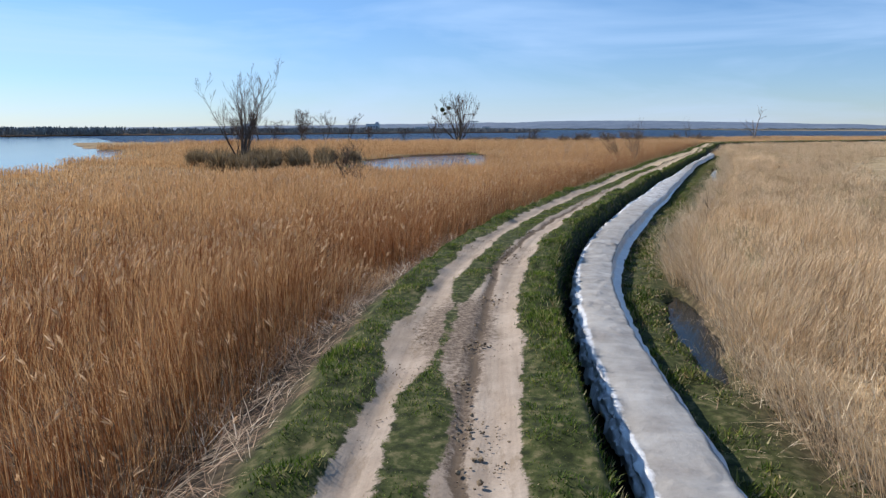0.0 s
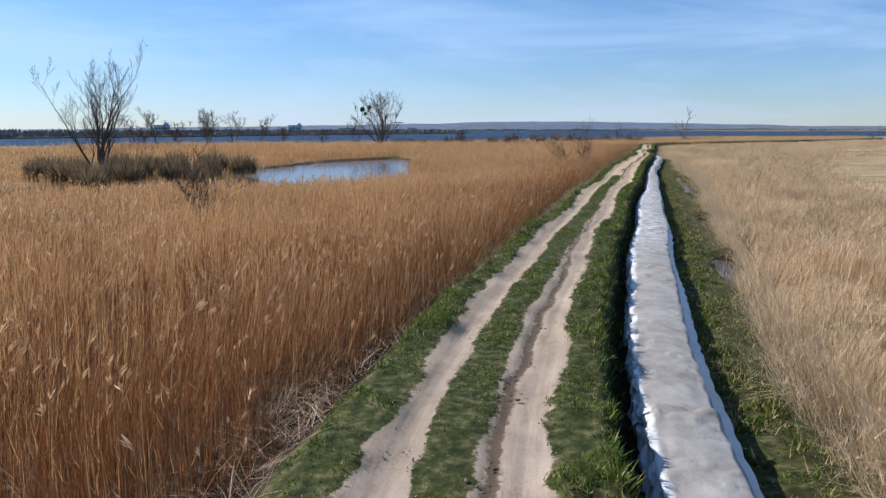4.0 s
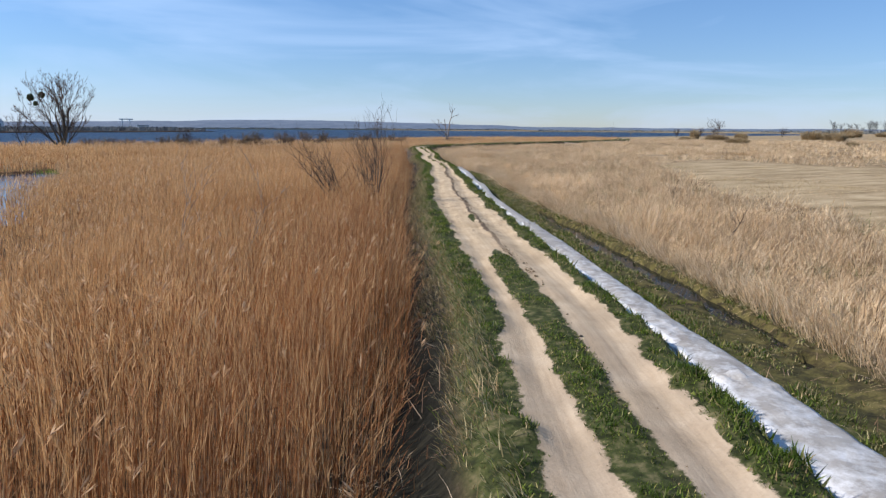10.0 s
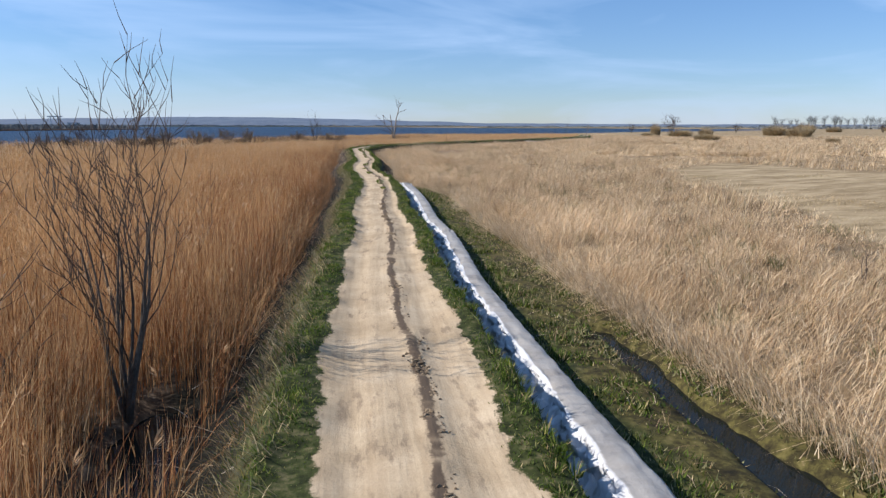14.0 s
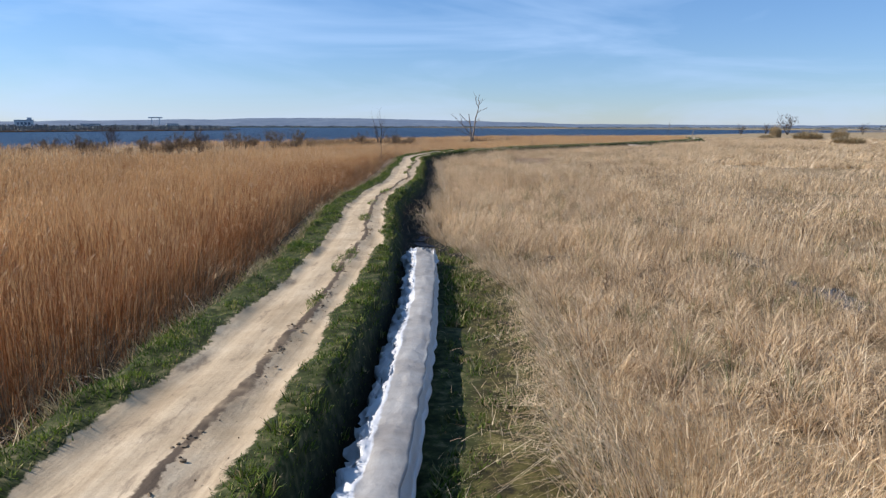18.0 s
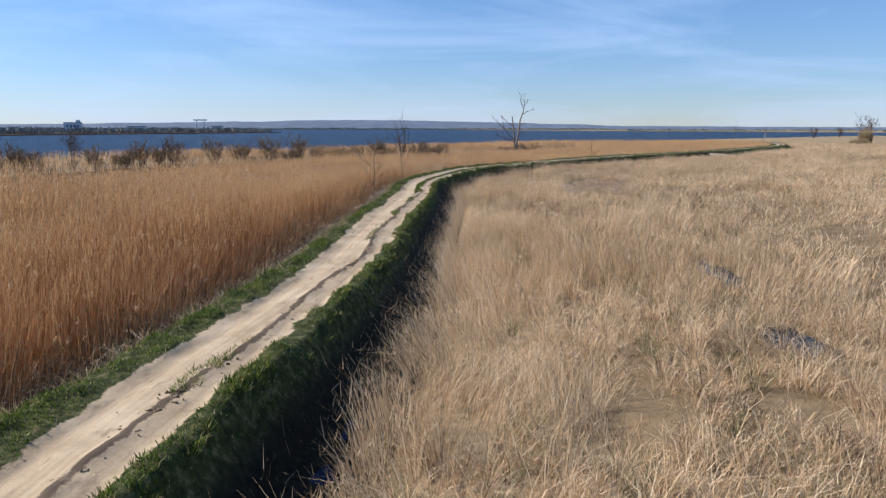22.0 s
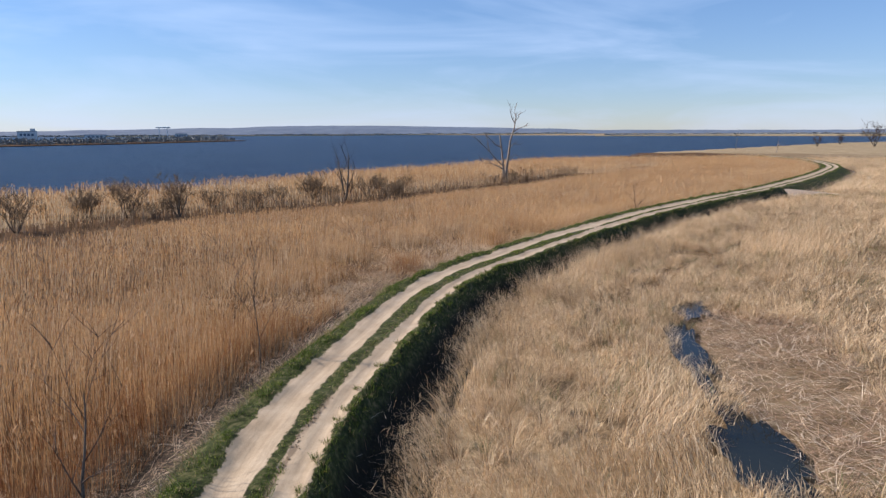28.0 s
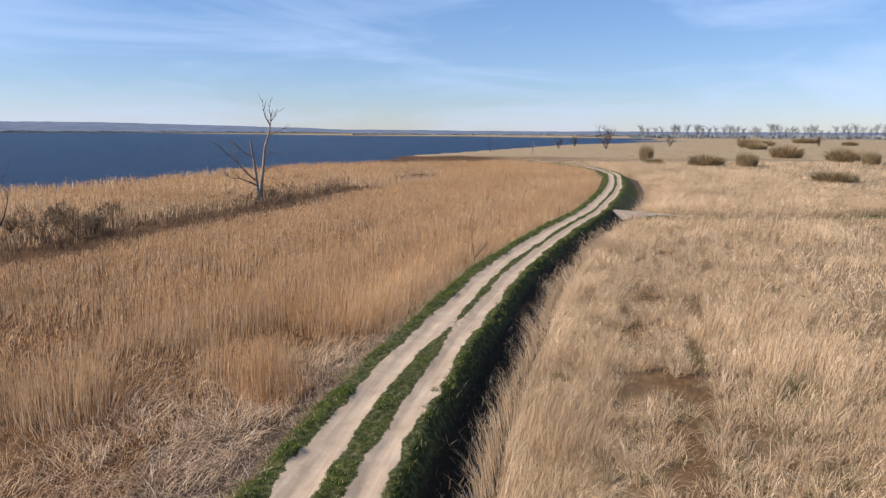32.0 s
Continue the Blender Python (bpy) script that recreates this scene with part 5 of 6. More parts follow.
# grass tussocks that hang over the crest of the bank
x, y, s, d = scatter(8, 318, 0.5, 2.6, 3.4)
off = d - crest(s)
ok = (off > -0.3) & (off < np.where(s < SHEET_END, 0.3, 0.26))
x, y, s, d = x[ok], y[ok], s[ok], d[ok]
root = np.repeat(np.arange(len(x)), 46)
k = len(root)
big = RNG.uniform(0.08, 0.22, len(x))[root]
an = RNG.uniform(0, math.tau, k)
r0 = 0.14 * np.sqrt(RNG.random(k))
bx, by = x[root] + np.sin(an) * r0, y[root] + np.cos(an) * r0
v, q, t, _ = stems(bx, by, turf_z(x, y, s, d)[root] - 0.02, big * RNG.uniform(0.5, 1.2, k), RNG.uniform(0.010, 0.02, k), np.tan(np.clip(np.abs(RNG.normal(0.7, 0.4, k)), 0.05, 1.45)), an, 2, 0.8)
bits.append((v, q, t, np.where(RNG.random(k) < 0.12, 3, np.where(RNG.random(k) < 0.6, 1, 0))))
v, f, slot = joined(bits)
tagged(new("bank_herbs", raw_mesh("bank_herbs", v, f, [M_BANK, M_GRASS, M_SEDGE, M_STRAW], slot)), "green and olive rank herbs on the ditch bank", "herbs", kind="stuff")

# fallen stems along the foot of the dike
bits = []
for side, dens in ((-1, 95), (1, 4)):
    x, y, s, d = scatter(4, 330, -6.0, -1.9, dens) if side < 0 else scatter(4, 330, 1.6, 7.0, dens)
    if side < 0:
        ok = (-d > 2.1) & (-d < reed_foot(s) + 1.2) & (RNG.random(len(x)) < np.interp(-d - reed_foot(s), [-2, -0.3, 1.2], [0.25, 1, 0.4]) * np.interp(s, [0, 36, 48, 150, 205, 215], [1.0, 1.0, 0.12, 0.12, 0.3, 0.7]) * (0.3 + 1.1 * grain(x, y, 0.8, 69)))
    else:
        ok = (d > crest(s) + 0.6) & (d < right_foot(s) + 0.8) & ~((s < SHEET_END) & (d > sheet_left(s) - 0.2) & (d < sheet_right(s) + 0.3))
    x, y, s, d = x[ok], y[ok], s[ok], d[ok]
    k = len(x)
    v, q, t, _ = stems(x, y, floor_at(x, y, s, d) + RNG.uniform(0.0, 0.42, k) * grain(x, y, 0.6, 70), RNG.uniform(0.3, 1.1, k) * (1.0 if side < 0 else 0.6), np.full(k, 0.011), RNG.uniform(1.5, 14.0, k), grain(x, y, 1.1, 47) * 9 + RNG.normal(0, 0.8, k), 2, 0.2)
    bits.append((v, q, t, 0))
x, y, s, d = scatter(220, 243, 12.6, 17.6, 95)
ok = (pool_depth(s, d) < 0.15) & (RNG.random(len(x)) < 0.25 + grain(x, y, 0.8, 90))
x, y, s, d = x[ok], y[ok], s[ok], d[ok]
k = len(x)
v, q, t, _ = stems(x, y, np.full(k, -1.15) + RNG.uniform(0.0, 0.45, k), RNG.uniform(0.4, 1.1, k), np.full(k, 0.02), RNG.uniform(1.5, 14.0, k), RNG.uniform(0, math.tau, k), 2, 0.1)
bits.append((v, q, t, 0))
x, y, s, d = scatter(235, 263, -10.5, -3.6, 75)
ok = RNG.random(len(x)) < np.interp(-d, [7, 10.5], [1, 0.1]) * np.interp(s, [235, 239, 258, 263], [0, 1, 1, 0]) * (0.25 + grain(x, y, 1.0, 46))
x, y, s, d = x[ok], y[ok], s[ok], d[ok]
k = len(x)
aim = grain(x, y, 1.3, 47) * 9 + RNG.normal(0, 0.5, k)
v, q, t, _ = stems(x, y, floor_at(x, y, s, d) + RNG.uniform(0.0, 0.3, k) * grain(x, y, 0.9, 48) * 2, RNG.uniform(0.4, 1.2, k), np.full(k, 0.016), RNG.uniform(1.0, 12.0, k), aim, 2, 0.4)
bits.append((v, q, t, np.where(RNG.random(k) < 0.35, 1, 0)))
x, y, s, d = scatter(150, 330, 1.6, 3.4, 5)
k = len(x)
v, q, t, _ = stems(x, y, dike(s, d), RNG.uniform(0.15, 0.5, k), np.full(k, 0.01), RNG.uniform(0.2, 2.5, k), RNG.uniform(0, math.tau, k), 2, 0.2)
bits.append((v, q, t, 0))
v, f, slot = joined(bits)
tagged(new("fallen_reeds", raw_mesh("fallen_reeds", v, f, [M_FALLEN, M_REED_R], slot)), "bleached broken reed stems lying along the ditch", "reed litter", kind="stuff")

# ---------------------------------------------------------------- bare trees, shrubs, bushes
def tube(verts, faces, pts, radii, sides=5):
    """Adds a tapering tube along pts to the lists."""
    base = len(verts)
    for i, (p, r) in enumerate(zip(pts, radii)):
        a = (pts[min(i + 1, len(pts) - 1)] - pts[max(i - 1, 0)]).normalized()
        u = a.orthogonal().normalized()
        w = a.cross(u)
        for k in range(sides):
            t = k / sides * math.tau
            q = p + (u * math.cos(t) + w * math.sin(t)) * r
            verts.append((q.x, q.y, q.z))
    for i in range(len(pts) - 1):
        for k in range(sides):
            a, b = base + i * sides + k, base + i * sides + (k + 1) % sides
            faces.append((a, b, b + sides, a + sides))


def tree_parts(seed, height, forks, spread, depth, twigs, rad, lean=(0, 0), droop=0.0, thin=0.008, fan=None, side_pull=(0.45, 0.95)):
    """Branches of a bare tree that forks low into several limbs: (wood, fine) as vertex and face lists."""
    rng = random.Random(seed)
    wood, fine = [([], []) for _ in range(forks)], ([], [])

    def grow(start, way, length, r, level, limb=0):
        pts, radii = [start], [r]
        d = way.copy()
        steps = 5 if level < 1 else 3 if level < 2 else 2
        for i in range(steps):
            wob = 0.16 + 0.05 * level
            d = (d + Vector((rng.uniform(-wob, wob), rng.uniform(-wob, wob), rng.uniform(-wob * 0.6, wob) + 0.05 - droop * level * 0.05))).normalized()
            pts.append(pts[-1] + d * (length / steps))
            radii.append(r * (1 - 0.72 * (i + 1) / steps))
        tube(*(wood[limb] if level < 1 else fine), pts, radii, 6 if level < 1 else 4 if level < 2 else 3)
        if level >= depth:
            return
        n = twigs if level > 0 else twigs + 1
        for k in range(n):
            f = rng.uniform(0.25, 1.0) if k else 0.98
            i = min(int(f * steps), steps - 1)
            p = pts[i].lerp(pts[i + 1], f * steps - i)
            side = Vector((rng.uniform(-1, 1), rng.uniform(-1, 1), rng.uniform(-0.15, 0.5))).normalized()
            w = (d * 0.75 + side * rng.uniform(*side_pull)).normalized()
            grow(p, w, length * rng.uniform(0.38, 0.62), max(radii[i] * 0.55, thin), level + 1)

    for k in range(forks):
        an = k / forks * math.tau + rng.uniform(-0.4, 0.4)
        tilt = spread * rng.uniform(0.35, 1.0) if forks > 1 else spread * 0.2
        way = Vector((math.sin(an) * tilt + lean[0], math.cos(an) * tilt + lean[1], 1)).normalized()
        if fan:
            way = Vector((fan[k][0], fan[k][1], 1)).normalized()
        foot = Vector((math.sin(an) * rad * 0.7, math.cos(an) * rad * 0.7, -0.15)) if forks > 1 else Vector((0, 0, -0.15))
        grow(foot, way, height * rng.uniform(0.5, 0.66), rad * rng.uniform(0.6, 1.0), 0, k)
    return wood, fine


def lists_part(name, vf, mat, parent, label=""):
    me = bpy.data.meshes.new(name)
    me.from_pydata(vf[0], [], vf[1])
    me.materials.append(mat)
    me.polygons.foreach_set("use_smooth", np.full(len(vf[1]), True))
    ob = new(name, me)
    ob.parent = parent
    if label:
        ob["label"] = label
    return ob


def tree(name, x, y, z, label, category, wood_mat, twig_mat, group="", **shape):
    t = tagged(new(name), label, category, group)
    t.location = (x, y, z)
    wood, fine = tree_parts(**shape)
    for limb in wood:
        lists_part("trunk", limb, wood_mat, t)
    if fine[1]:
        lists_part("crown", fine, twig_mat, t)
    return t


def spot(s, d):
    x, y = along(np.array([s]), np.array([d]))
    return float(x[0]), float(y[0])


tall_tree = tree("alder_tree", -25.6, 92.5, -1.15, "tall bare multi-stemmed alder rising from brown scrub", "tree", M_BARK, M_TWIG,
                 seed=4, height=12.2, forks=6, spread=0.4, depth=4, twigs=4, rad=0.24, thin=0.014, side_pull=(0.2, 0.5),
                 fan=((-0.62, -0.1), (-0.22, 0.15), (-0.08, -0.12), (0.06, 0.15), (0.2, 0.0), (0.32, 0.15)))
mistle = tree("willow_tree", 5.0, 229.0, -1.15, "bare spreading willow carrying dark mistletoe balls", "tree", M_BARK, M_TWIG,
              seed=9, height=15.5, forks=8, spread=0.75, depth=4, twigs=4, rad=0.36, thin=0.03, side_pull=(0.22, 0.6),
              fan=((-0.8, 0.1), (-0.55, -0.2), (-0.4, 0.2), (-0.12, 0.1), (0.15, -0.2), (0.4, 0.1), (0.55, -0.1), (0.72, 0.2)))
for mx, my, mz, r in ((-5.2, -0.5, 11.0, 0.85), (-3.2, 0.4, 11.6, 0.8), (-4.4, 0.2, 9.8, 0.6)):
    bm = bmesh.new()
    bmesh.ops.create_icosphere(bm, subdivisions=3, radius=r)
    for v in bm.verts:
        v.co *= 0.8 + 0.35 * noise.noise(v.co * 3.1 + Vector((mx, my, mz)))
        v.co += Vector((mx, my, mz))
    part("mistletoe", bm, M_MISTLETOE, mistle, "round dark green mistletoe clump")

row_a = tree("alder_tree", -58, 226, -1.15, "slim bare alder standing in a row by the lake", "tree", M_BARK, M_TWIG, "alder row",
             seed=21, height=11.5, forks=2, spread=0.3, depth=4, twigs=4, rad=0.22, thin=0.035)
row_b = tree("alder_tree", -46, 236, -1.15, "dense bare alder standing in a row by the lake", "tree", M_BARK, M_TWIG, "alder row",
             seed=33, height=11.0, forks=4, spread=0.5, depth=4, twigs=4, rad=0.2, thin=0.035)
for src, x, y, k, turn in ((row_a, -66, 232, 0.85, 40), (row_b, -53, 229, 0.7, 80), (row_a, -40, 246, 0.95, 120), (row_a, -33, 254, 0.9, 200), (row_b, -27, 262, 0.55, 10),
                           (row_b, -14, 264, 0.5, 70), (row_a, -2, 226, 0.75, 300), (row_b, 34, 268, 0.45, 30), (row_b, -62, 228, 0.6, 260), (row_a, -45, 232, 0.8, 330)):
    copy_thing(src, pose(x, y, -1.15, 0, 0, turn) @ Matrix.Diagonal((k, k, k, 1)))

# bleached dead tree in front of the lake: two tall snags, side limbs, torn stump
dead = tagged(new("dead_tree"), "bleached dead tree with bare snags and a torn stump", "dead tree")
dead.location = (125.0, 290.0, -1.15)
dead.scale = (0.88, 0.88, 0.92)
DEAD = [
    ("trunk", 0.34, 0.03, ((0.5, 0.1, -0.2), (0.7, 0.1, 3.0), (1.2, 0.2, 5.5), (1.5, 0.2, 8.0), (2.4, 0.2, 10.4), (2.7, 0.3, 12.2), (3.1, 0.3, 13.6))),
    ("trunk", 0.3, 0.12, ((0.1, -0.1, -0.2), (-0.1, 0.0, 3.2), (-0.4, 0.0, 5.8), (-0.9, 0.1, 9.2))),
    ("branch", 0.15, 0.03, ((-0.1, 0, 3.2), (-1.6, 0, 4.4), (-3.0, 0.3, 6.0), (-4.4, 0.4, 7.2), (-6.0, 0.5, 8.6), (-6.9, 0.5, 9.0))),
    ("branch", 0.13, 0.03, ((-2.9, 0.3, 5.9), (-3.4, 0.3, 7.2), (-3.6, 0.2, 8.8))),
    ("branch", 0.12, 0.03, ((-0.6, 0, 6.8), (-1.9, 0.3, 7.4), (-3.1, 0.4, 8.6), (-3.9, 0.4, 9.2))),
    ("branch", 0.14, 0.03, ((-0.1, 0, 2.6), (-1.5, -0.4, 3.2), (-3.2, -0.8, 3.8), (-4.4, -1, 4.7))),
    ("branch", 0.07, 0.02, ((-3.2, -0.8, 3.8), (-4.6, -0.9, 3.9), (-5.6, -1.0, 4.6))),
    ("branch", 0.10, 0.03, ((1.3, 0.2, 6.6), (2.4, 0.3, 7.5), (3.6, 0.4, 7.1))),
    ("branch", 0.08, 0.02, ((1.0, 0.2, 4.6), (2.6, 0, 5.4), (3.6, -0.2, 4.6), (4.2, -0.2, 3.9))),
    ("branch", 0.11, 0.02, ((2.1, 0.2, 9.6), (3.3, 0.3, 10.3), (4.6, 0.3, 10.7), (5.8, 0.3, 11.0))),
    ("branch", 0.10, 0.02, ((2.6, 0.2, 11.2), (1.8, 0.2, 12.4), (1.4, 0.1, 13.6), (1.4, 0.1, 15.0))),
    ("branch", 0.08, 0.02, ((2.8, 0.3, 12.4), (2.5, 0.3, 13.6), (2.7, 0.3, 14.6))),
    ("branch", 0.07, 0.02, ((2.7, 0.3, 11.8), (3.6, 0.3, 12.7), (3.9, 0.3, 13.6))),
]
for kind, thick, fine_end, pts in DEAD:
    wv = ([], [])
    tube(*wv, [Vector(p) for p in pts], np.linspace(thick, fine_end, len(pts)), 7)
    lists_part(kind, wv, M_DEADWOOD, dead)
twig_rng = random.Random(12)
wv = ([], [])
for kind, thick, fine_end, pts in DEAD[2:]:
    for _ in range(5):
        i = twig_rng.randrange(1, len(pts))
        p = Vector(pts[i - 1]).lerp(Vector(pts[i]), twig_rng.random())
        w = (Vector(pts[-1]) - Vector(pts[0])).normalized() * 0.6 + Vector((twig_rng.uniform(-0.7, 0.7), twig_rng.uniform(-0.7, 0.7), twig_rng.uniform(-0.2, 0.9)))
        ln = twig_rng.uniform(0.5, 1.4)
        tube(*wv, [p, p + w * ln * 0.5, p + w * ln + Vector((0, 0, 0.15))], (0.04, 0.03, 0.012), 4)
lists_part("crown", wv, M_DEADWOOD, dead, "brittle bleached twigs")
wv = ([], [])
for k in range(5):
    tube(*wv, [Vector((-1.4 - 0.3 * k, -0.3 + 0.15 * k, -0.2)), Vector((-1.3 - 0.35 * k, -0.2 + 0.1 * k, 1.0 + 0.5 * math.sin(k * 2.2))), Vector((-1.1 - 0.4 * k, -0.2, 1.8 - 0.3 * k))], (0.38, 0.26, 0.03), 6)
lists_part("stump", wv, M_BARK, dead, "dark torn stump at the foot")

tree("dead_tree", 91.0, 268.0, -1.15, "thin dark dead tree by the lakeside bushes", "dead tree", M_BARK, M_TWIG,
     seed=51, height=11.0, forks=2, spread=0.12, depth=2, twigs=4, rad=0.17)
tree("dead_tree", 330, 452, -1.15, "thin dead tree standing by the shore", "dead tree", M_BARK, M_TWIG, seed=52, height=13.0, forks=1, spread=0.1, depth=2, twigs=3, rad=0.2)
tree("dead_tree", 300, 398, -1.15, "pale broken dead tree in the reeds", "dead tree", M_DEADWOOD, M_DEADWOOD, seed=54, height=9.0, forks=2, spread=0.3, depth=2, twigs=3, rad=0.2)
lone = tree("alder_tree", 440, 464, -1.15, "bushy bare tree standing alone on the marsh", "tree", M_BARK, M_TWIG, seed=61, height=13.0, forks=6, spread=0.8, depth=4, twigs=4, rad=0.3, thin=0.035)
for x, y, k in ((415, 480, 0.5), (520, 470, 0.55), (560, 440, 0.6), (640, 420, 0.6), (480, 520, 0.55)):
    copy_thing(lone, pose(x, y, -1.15, 0, 0, x) @ Matrix.Diagonal((k, k, k, 1)))

# saplings and shrubs beside the track
for s, d, h, seed, ln, label in ((227.0, -3.4, 6.0, 71, (-0.03, 0.0), "slim bare sapling at the foot of the dike"), (218.0, -3.7, 5.4, 72, (-0.02, 0.02), "crooked bare sapling in the reeds by the track"),
                                 (282.0, -2.8, 4.4, 73, (0, 0), "thin bare sapling at the edge of the reeds")):
    x, y = spot(s, d)
    tree("sapling", x, y, -0.95, label, "sapling", M_BARK, M_TWIG, seed=seed, height=h, forks=1, spread=0.3, depth=2, twigs=6, rad=0.05, lean=ln, thin=0.009)
x, y = spot(112.0, -4.7)
tree("willow_shrub", x, y, -1.1, "bare upright willow shrub among brown reeds", "shrub", M_BARK, M_TWIG, seed=81, height=6.0, forks=9, spread=0.2, depth=3, twigs=3, rad=0.055, thin=0.009, side_pull=(0.25, 0.6))
x, y = spot(111.5, -5.6)
tree("willow_shrub", x, y, -1.0, "half-fallen bare willow leaning over the reeds", "shrub", M_BARK, M_TWIG, seed=82, height=6.0, forks=7, spread=0.4, depth=2, twigs=4, rad=0.065, lean=(-1.0, 0.1), thin=0.011)
x, y = spot(59.6, -17.0)
tree("thorn_shrub", x, y, -1.15, "brown thorny shrub standing above the reeds", "shrub", M_BARK, M_TWIG, seed=83, height=4.6, forks=4, spread=0.35, depth=3, twigs=5, rad=0.06)
for s, d, seed, ln, h in ((97.0, -11.0, 91, (0.3, 0.2), 4.4), (98.0, -9.0, 92, (0.5, 0.1), 4.2), (130.0, -10.0, 93, (-0.8, 0.3), 3.4), (121.0, -6.0, 98, (0.05, 0.1), 4.0), (120.5, 15.2, 94, (0.4, 0.2), 1.9), (104.0, 12.0, 95, (0.3, -0.5), 1.7),
                          (61.0, 7.0, 96, (-0.6, 0.3), 1.7), (35.0, -6.0, 97, (0.7, 0.2), 2.2)):
    x, y = spot(s, d)
    wood = M_DEADWOOD if seed < 93 else M_TWIG
    tree("dead_branch", x, y, -1.05, "pale dead branch sticking out of the reeds" if seed < 93 else "dark dead branch sticking out of the reeds", "branch", wood, wood, seed=seed, height=h, forks=2, spread=0.3, depth=2, twigs=3, rad=0.035, lean=ln, thin=0.01)


def bush(name, x, y, z, wide, high, count, mat, label, group):
    """A rounded bush of many fine arching twigs on a few stems."""
    b = tagged(new(name), label, "bush", group)
    b.location = (x, y, z)
    wood = ([], [])
    for k in range(9):
        an = k / 9 * math.tau
        tube(*wood, [Vector((0.1 * math.sin(an), 0.1 * math.cos(an), -0.1)), Vector((math.sin(an) * wide * 0.22, math.cos(an) * wide * 0.22, high * 0.4)),
                     Vector((math.sin(an) * wide * 0.36, math.cos(an) * wide * 0.36, high * 0.75))], (0.07, 0.05, 0.015), 4)
    lists_part("trunk", wood, M_BARK, b)
    an, q = RNG.uniform(0, math.tau, count), np.sqrt(RNG.random(count))
    px, py = np.sin(an) * q * wide * 0.3, np.cos(an) * q * wide * 0.3
    hh = high * np.sqrt(np.clip(1.05 - q * q, 0.05, 1)) * RNG.uniform(0.45, 1.05, count)
    v, f4, f3, _ = stems(px, py, np.full(count, 0.05) + RNG.uniform(0, 0.3, count) * high, hh, np.full(count, wide * 0.012), q * 0.8 * wide / high * 0.5, an + RNG.normal(0, 0.5, count), 2, 0.5)
    ob = new("crown", raw_mesh("crown", v, [f4, f3], [mat]))
    ob.parent = b
    return b


lake_bush = tree("lakeside_bush", 56, 249, -1.15, "brown spreading leafless bush in the lakeside scrub", "bush", M_BARK, M_BUSHWOOD, "lakeside bushes", seed=104, height=4.4, forks=9, spread=1.0, depth=3, twigs=4, rad=0.07, thin=0.022)
rough_bush = tree("lakeside_bush", 70, 257, -1.15, "dark gnarled leafless bush in the lakeside scrub", "bush", M_BARK, M_BUSHWOOD, "lakeside bushes", seed=101, height=4.6, forks=6, spread=0.6, depth=3, twigs=5, rad=0.1, thin=0.022)
bush_rng = random.Random(5)
for x, y, k in ((40, 243, 0.9), (46, 246, 1.0), (50, 252, 1.1), (61, 260, 1.0), (65, 258, 1.2), (74, 262, 1.0), (78, 264, 0.7), (82, 266, 0.9), (87, 270, 1.0), (95, 271, 1.0), (98, 276, 0.8), (103, 279, 0.8),
                (33, 240, 0.8), (26, 238, 1.0), (18, 236, 0.9), (10, 234, 0.9), (44, 256, 0.8), (88, 276, 0.9), (135, 300, 0.7), (128, 292, 0.6), (150, 322, 0.7), (30, 246, 1.0), (14, 242, 0.9)):
    k *= 0.8
    m = pose(x, y, -1.15, 0, 0, bush_rng.uniform(0, 360)) @ Matrix.Diagonal((k * 1.2, k * 1.2, k * bush_rng.uniform(0.7, 1.1), 1))
    copy_thing(lake_bush if bush_rng.random() < 0.5 else rough_bush, m)
    for _ in range(3):
        kk = k * bush_rng.uniform(0.4, 0.7)
        copy_thing(lake_bush if bush_rng.random() < 0.7 else rough_bush, pose(x + bush_rng.uniform(-5, 5), y + bush_rng.uniform(-2, 5), -1.15, 0, 0, bush_rng.uniform(0, 360)) @ Matrix.Diagonal((kk * 1.3, kk * 1.3, kk, 1)))
scrub = bush("scrub_bush", -24, 89, -1.15, 4.4, 2.3, 900, M_SCRUB, "low brown scrub around the alder's foot", "scrub")
for x, y, k in ((-29, 91, 0.9), (-21, 86, 1.0), (-18, 90, 0.9), (-14, 84, 0.8), (-30, 97, 1.1), (-20, 98, 1.2), (-13, 100, 1.1), (-17, 104, 1.2), (-9, 78, 0.7), (-22, 80, 0.8), (-26, 110, 1.0), (-24, 84, 1.0), (-27, 87, 1.1), (-32, 93, 1.0), (-19, 94, 1.1), (-23, 95, 1.2), (-16, 96, 0.9), (-34, 100, 1.1), (-28, 104, 1.2), (-22, 106, 1.0)):
    copy_thing(scrub, pose(x, y, -1.15, 0, 0, x * 40) @ Matrix.Diagonal((k, k, k, 1)))
marsh_bush = bush("willow_bush", 283, 300, -1.15, 9.0, 4.4, 1500, M_BUSH, "rounded tan leafless willow bush on the marsh", "marsh bushes")
for x, y, wide, high in ((296, 342, 0.8, 1.35), (542, 425, 2.5, 1.5), (366, 325, 2.06, 1.2), (343, 296, 1.85, 1.1), (801, 495, 4.1, 1.2), (278, 310, 1.78, 0.81), (327, 282, 0.91, 1.03), (234, 258, 1.44, 0.53),
                          (271, 323, 1.0, 0.5), (500, 400, 1.9, 0.95), (620, 450, 2.1, 1.0), (240, 215, 0.7, 0.35), (205, 175, 0.6, 0.3), (560, 330, 1.6, 0.7), (700, 420, 2.0, 0.8), (640, 300, 1.8, 0.7)):
    copy_thing(marsh_bush, pose(x, y, -1.15, 0, 0, x * 17 % 360) @ Matrix.Diagonal((wide, wide, high, 1)))

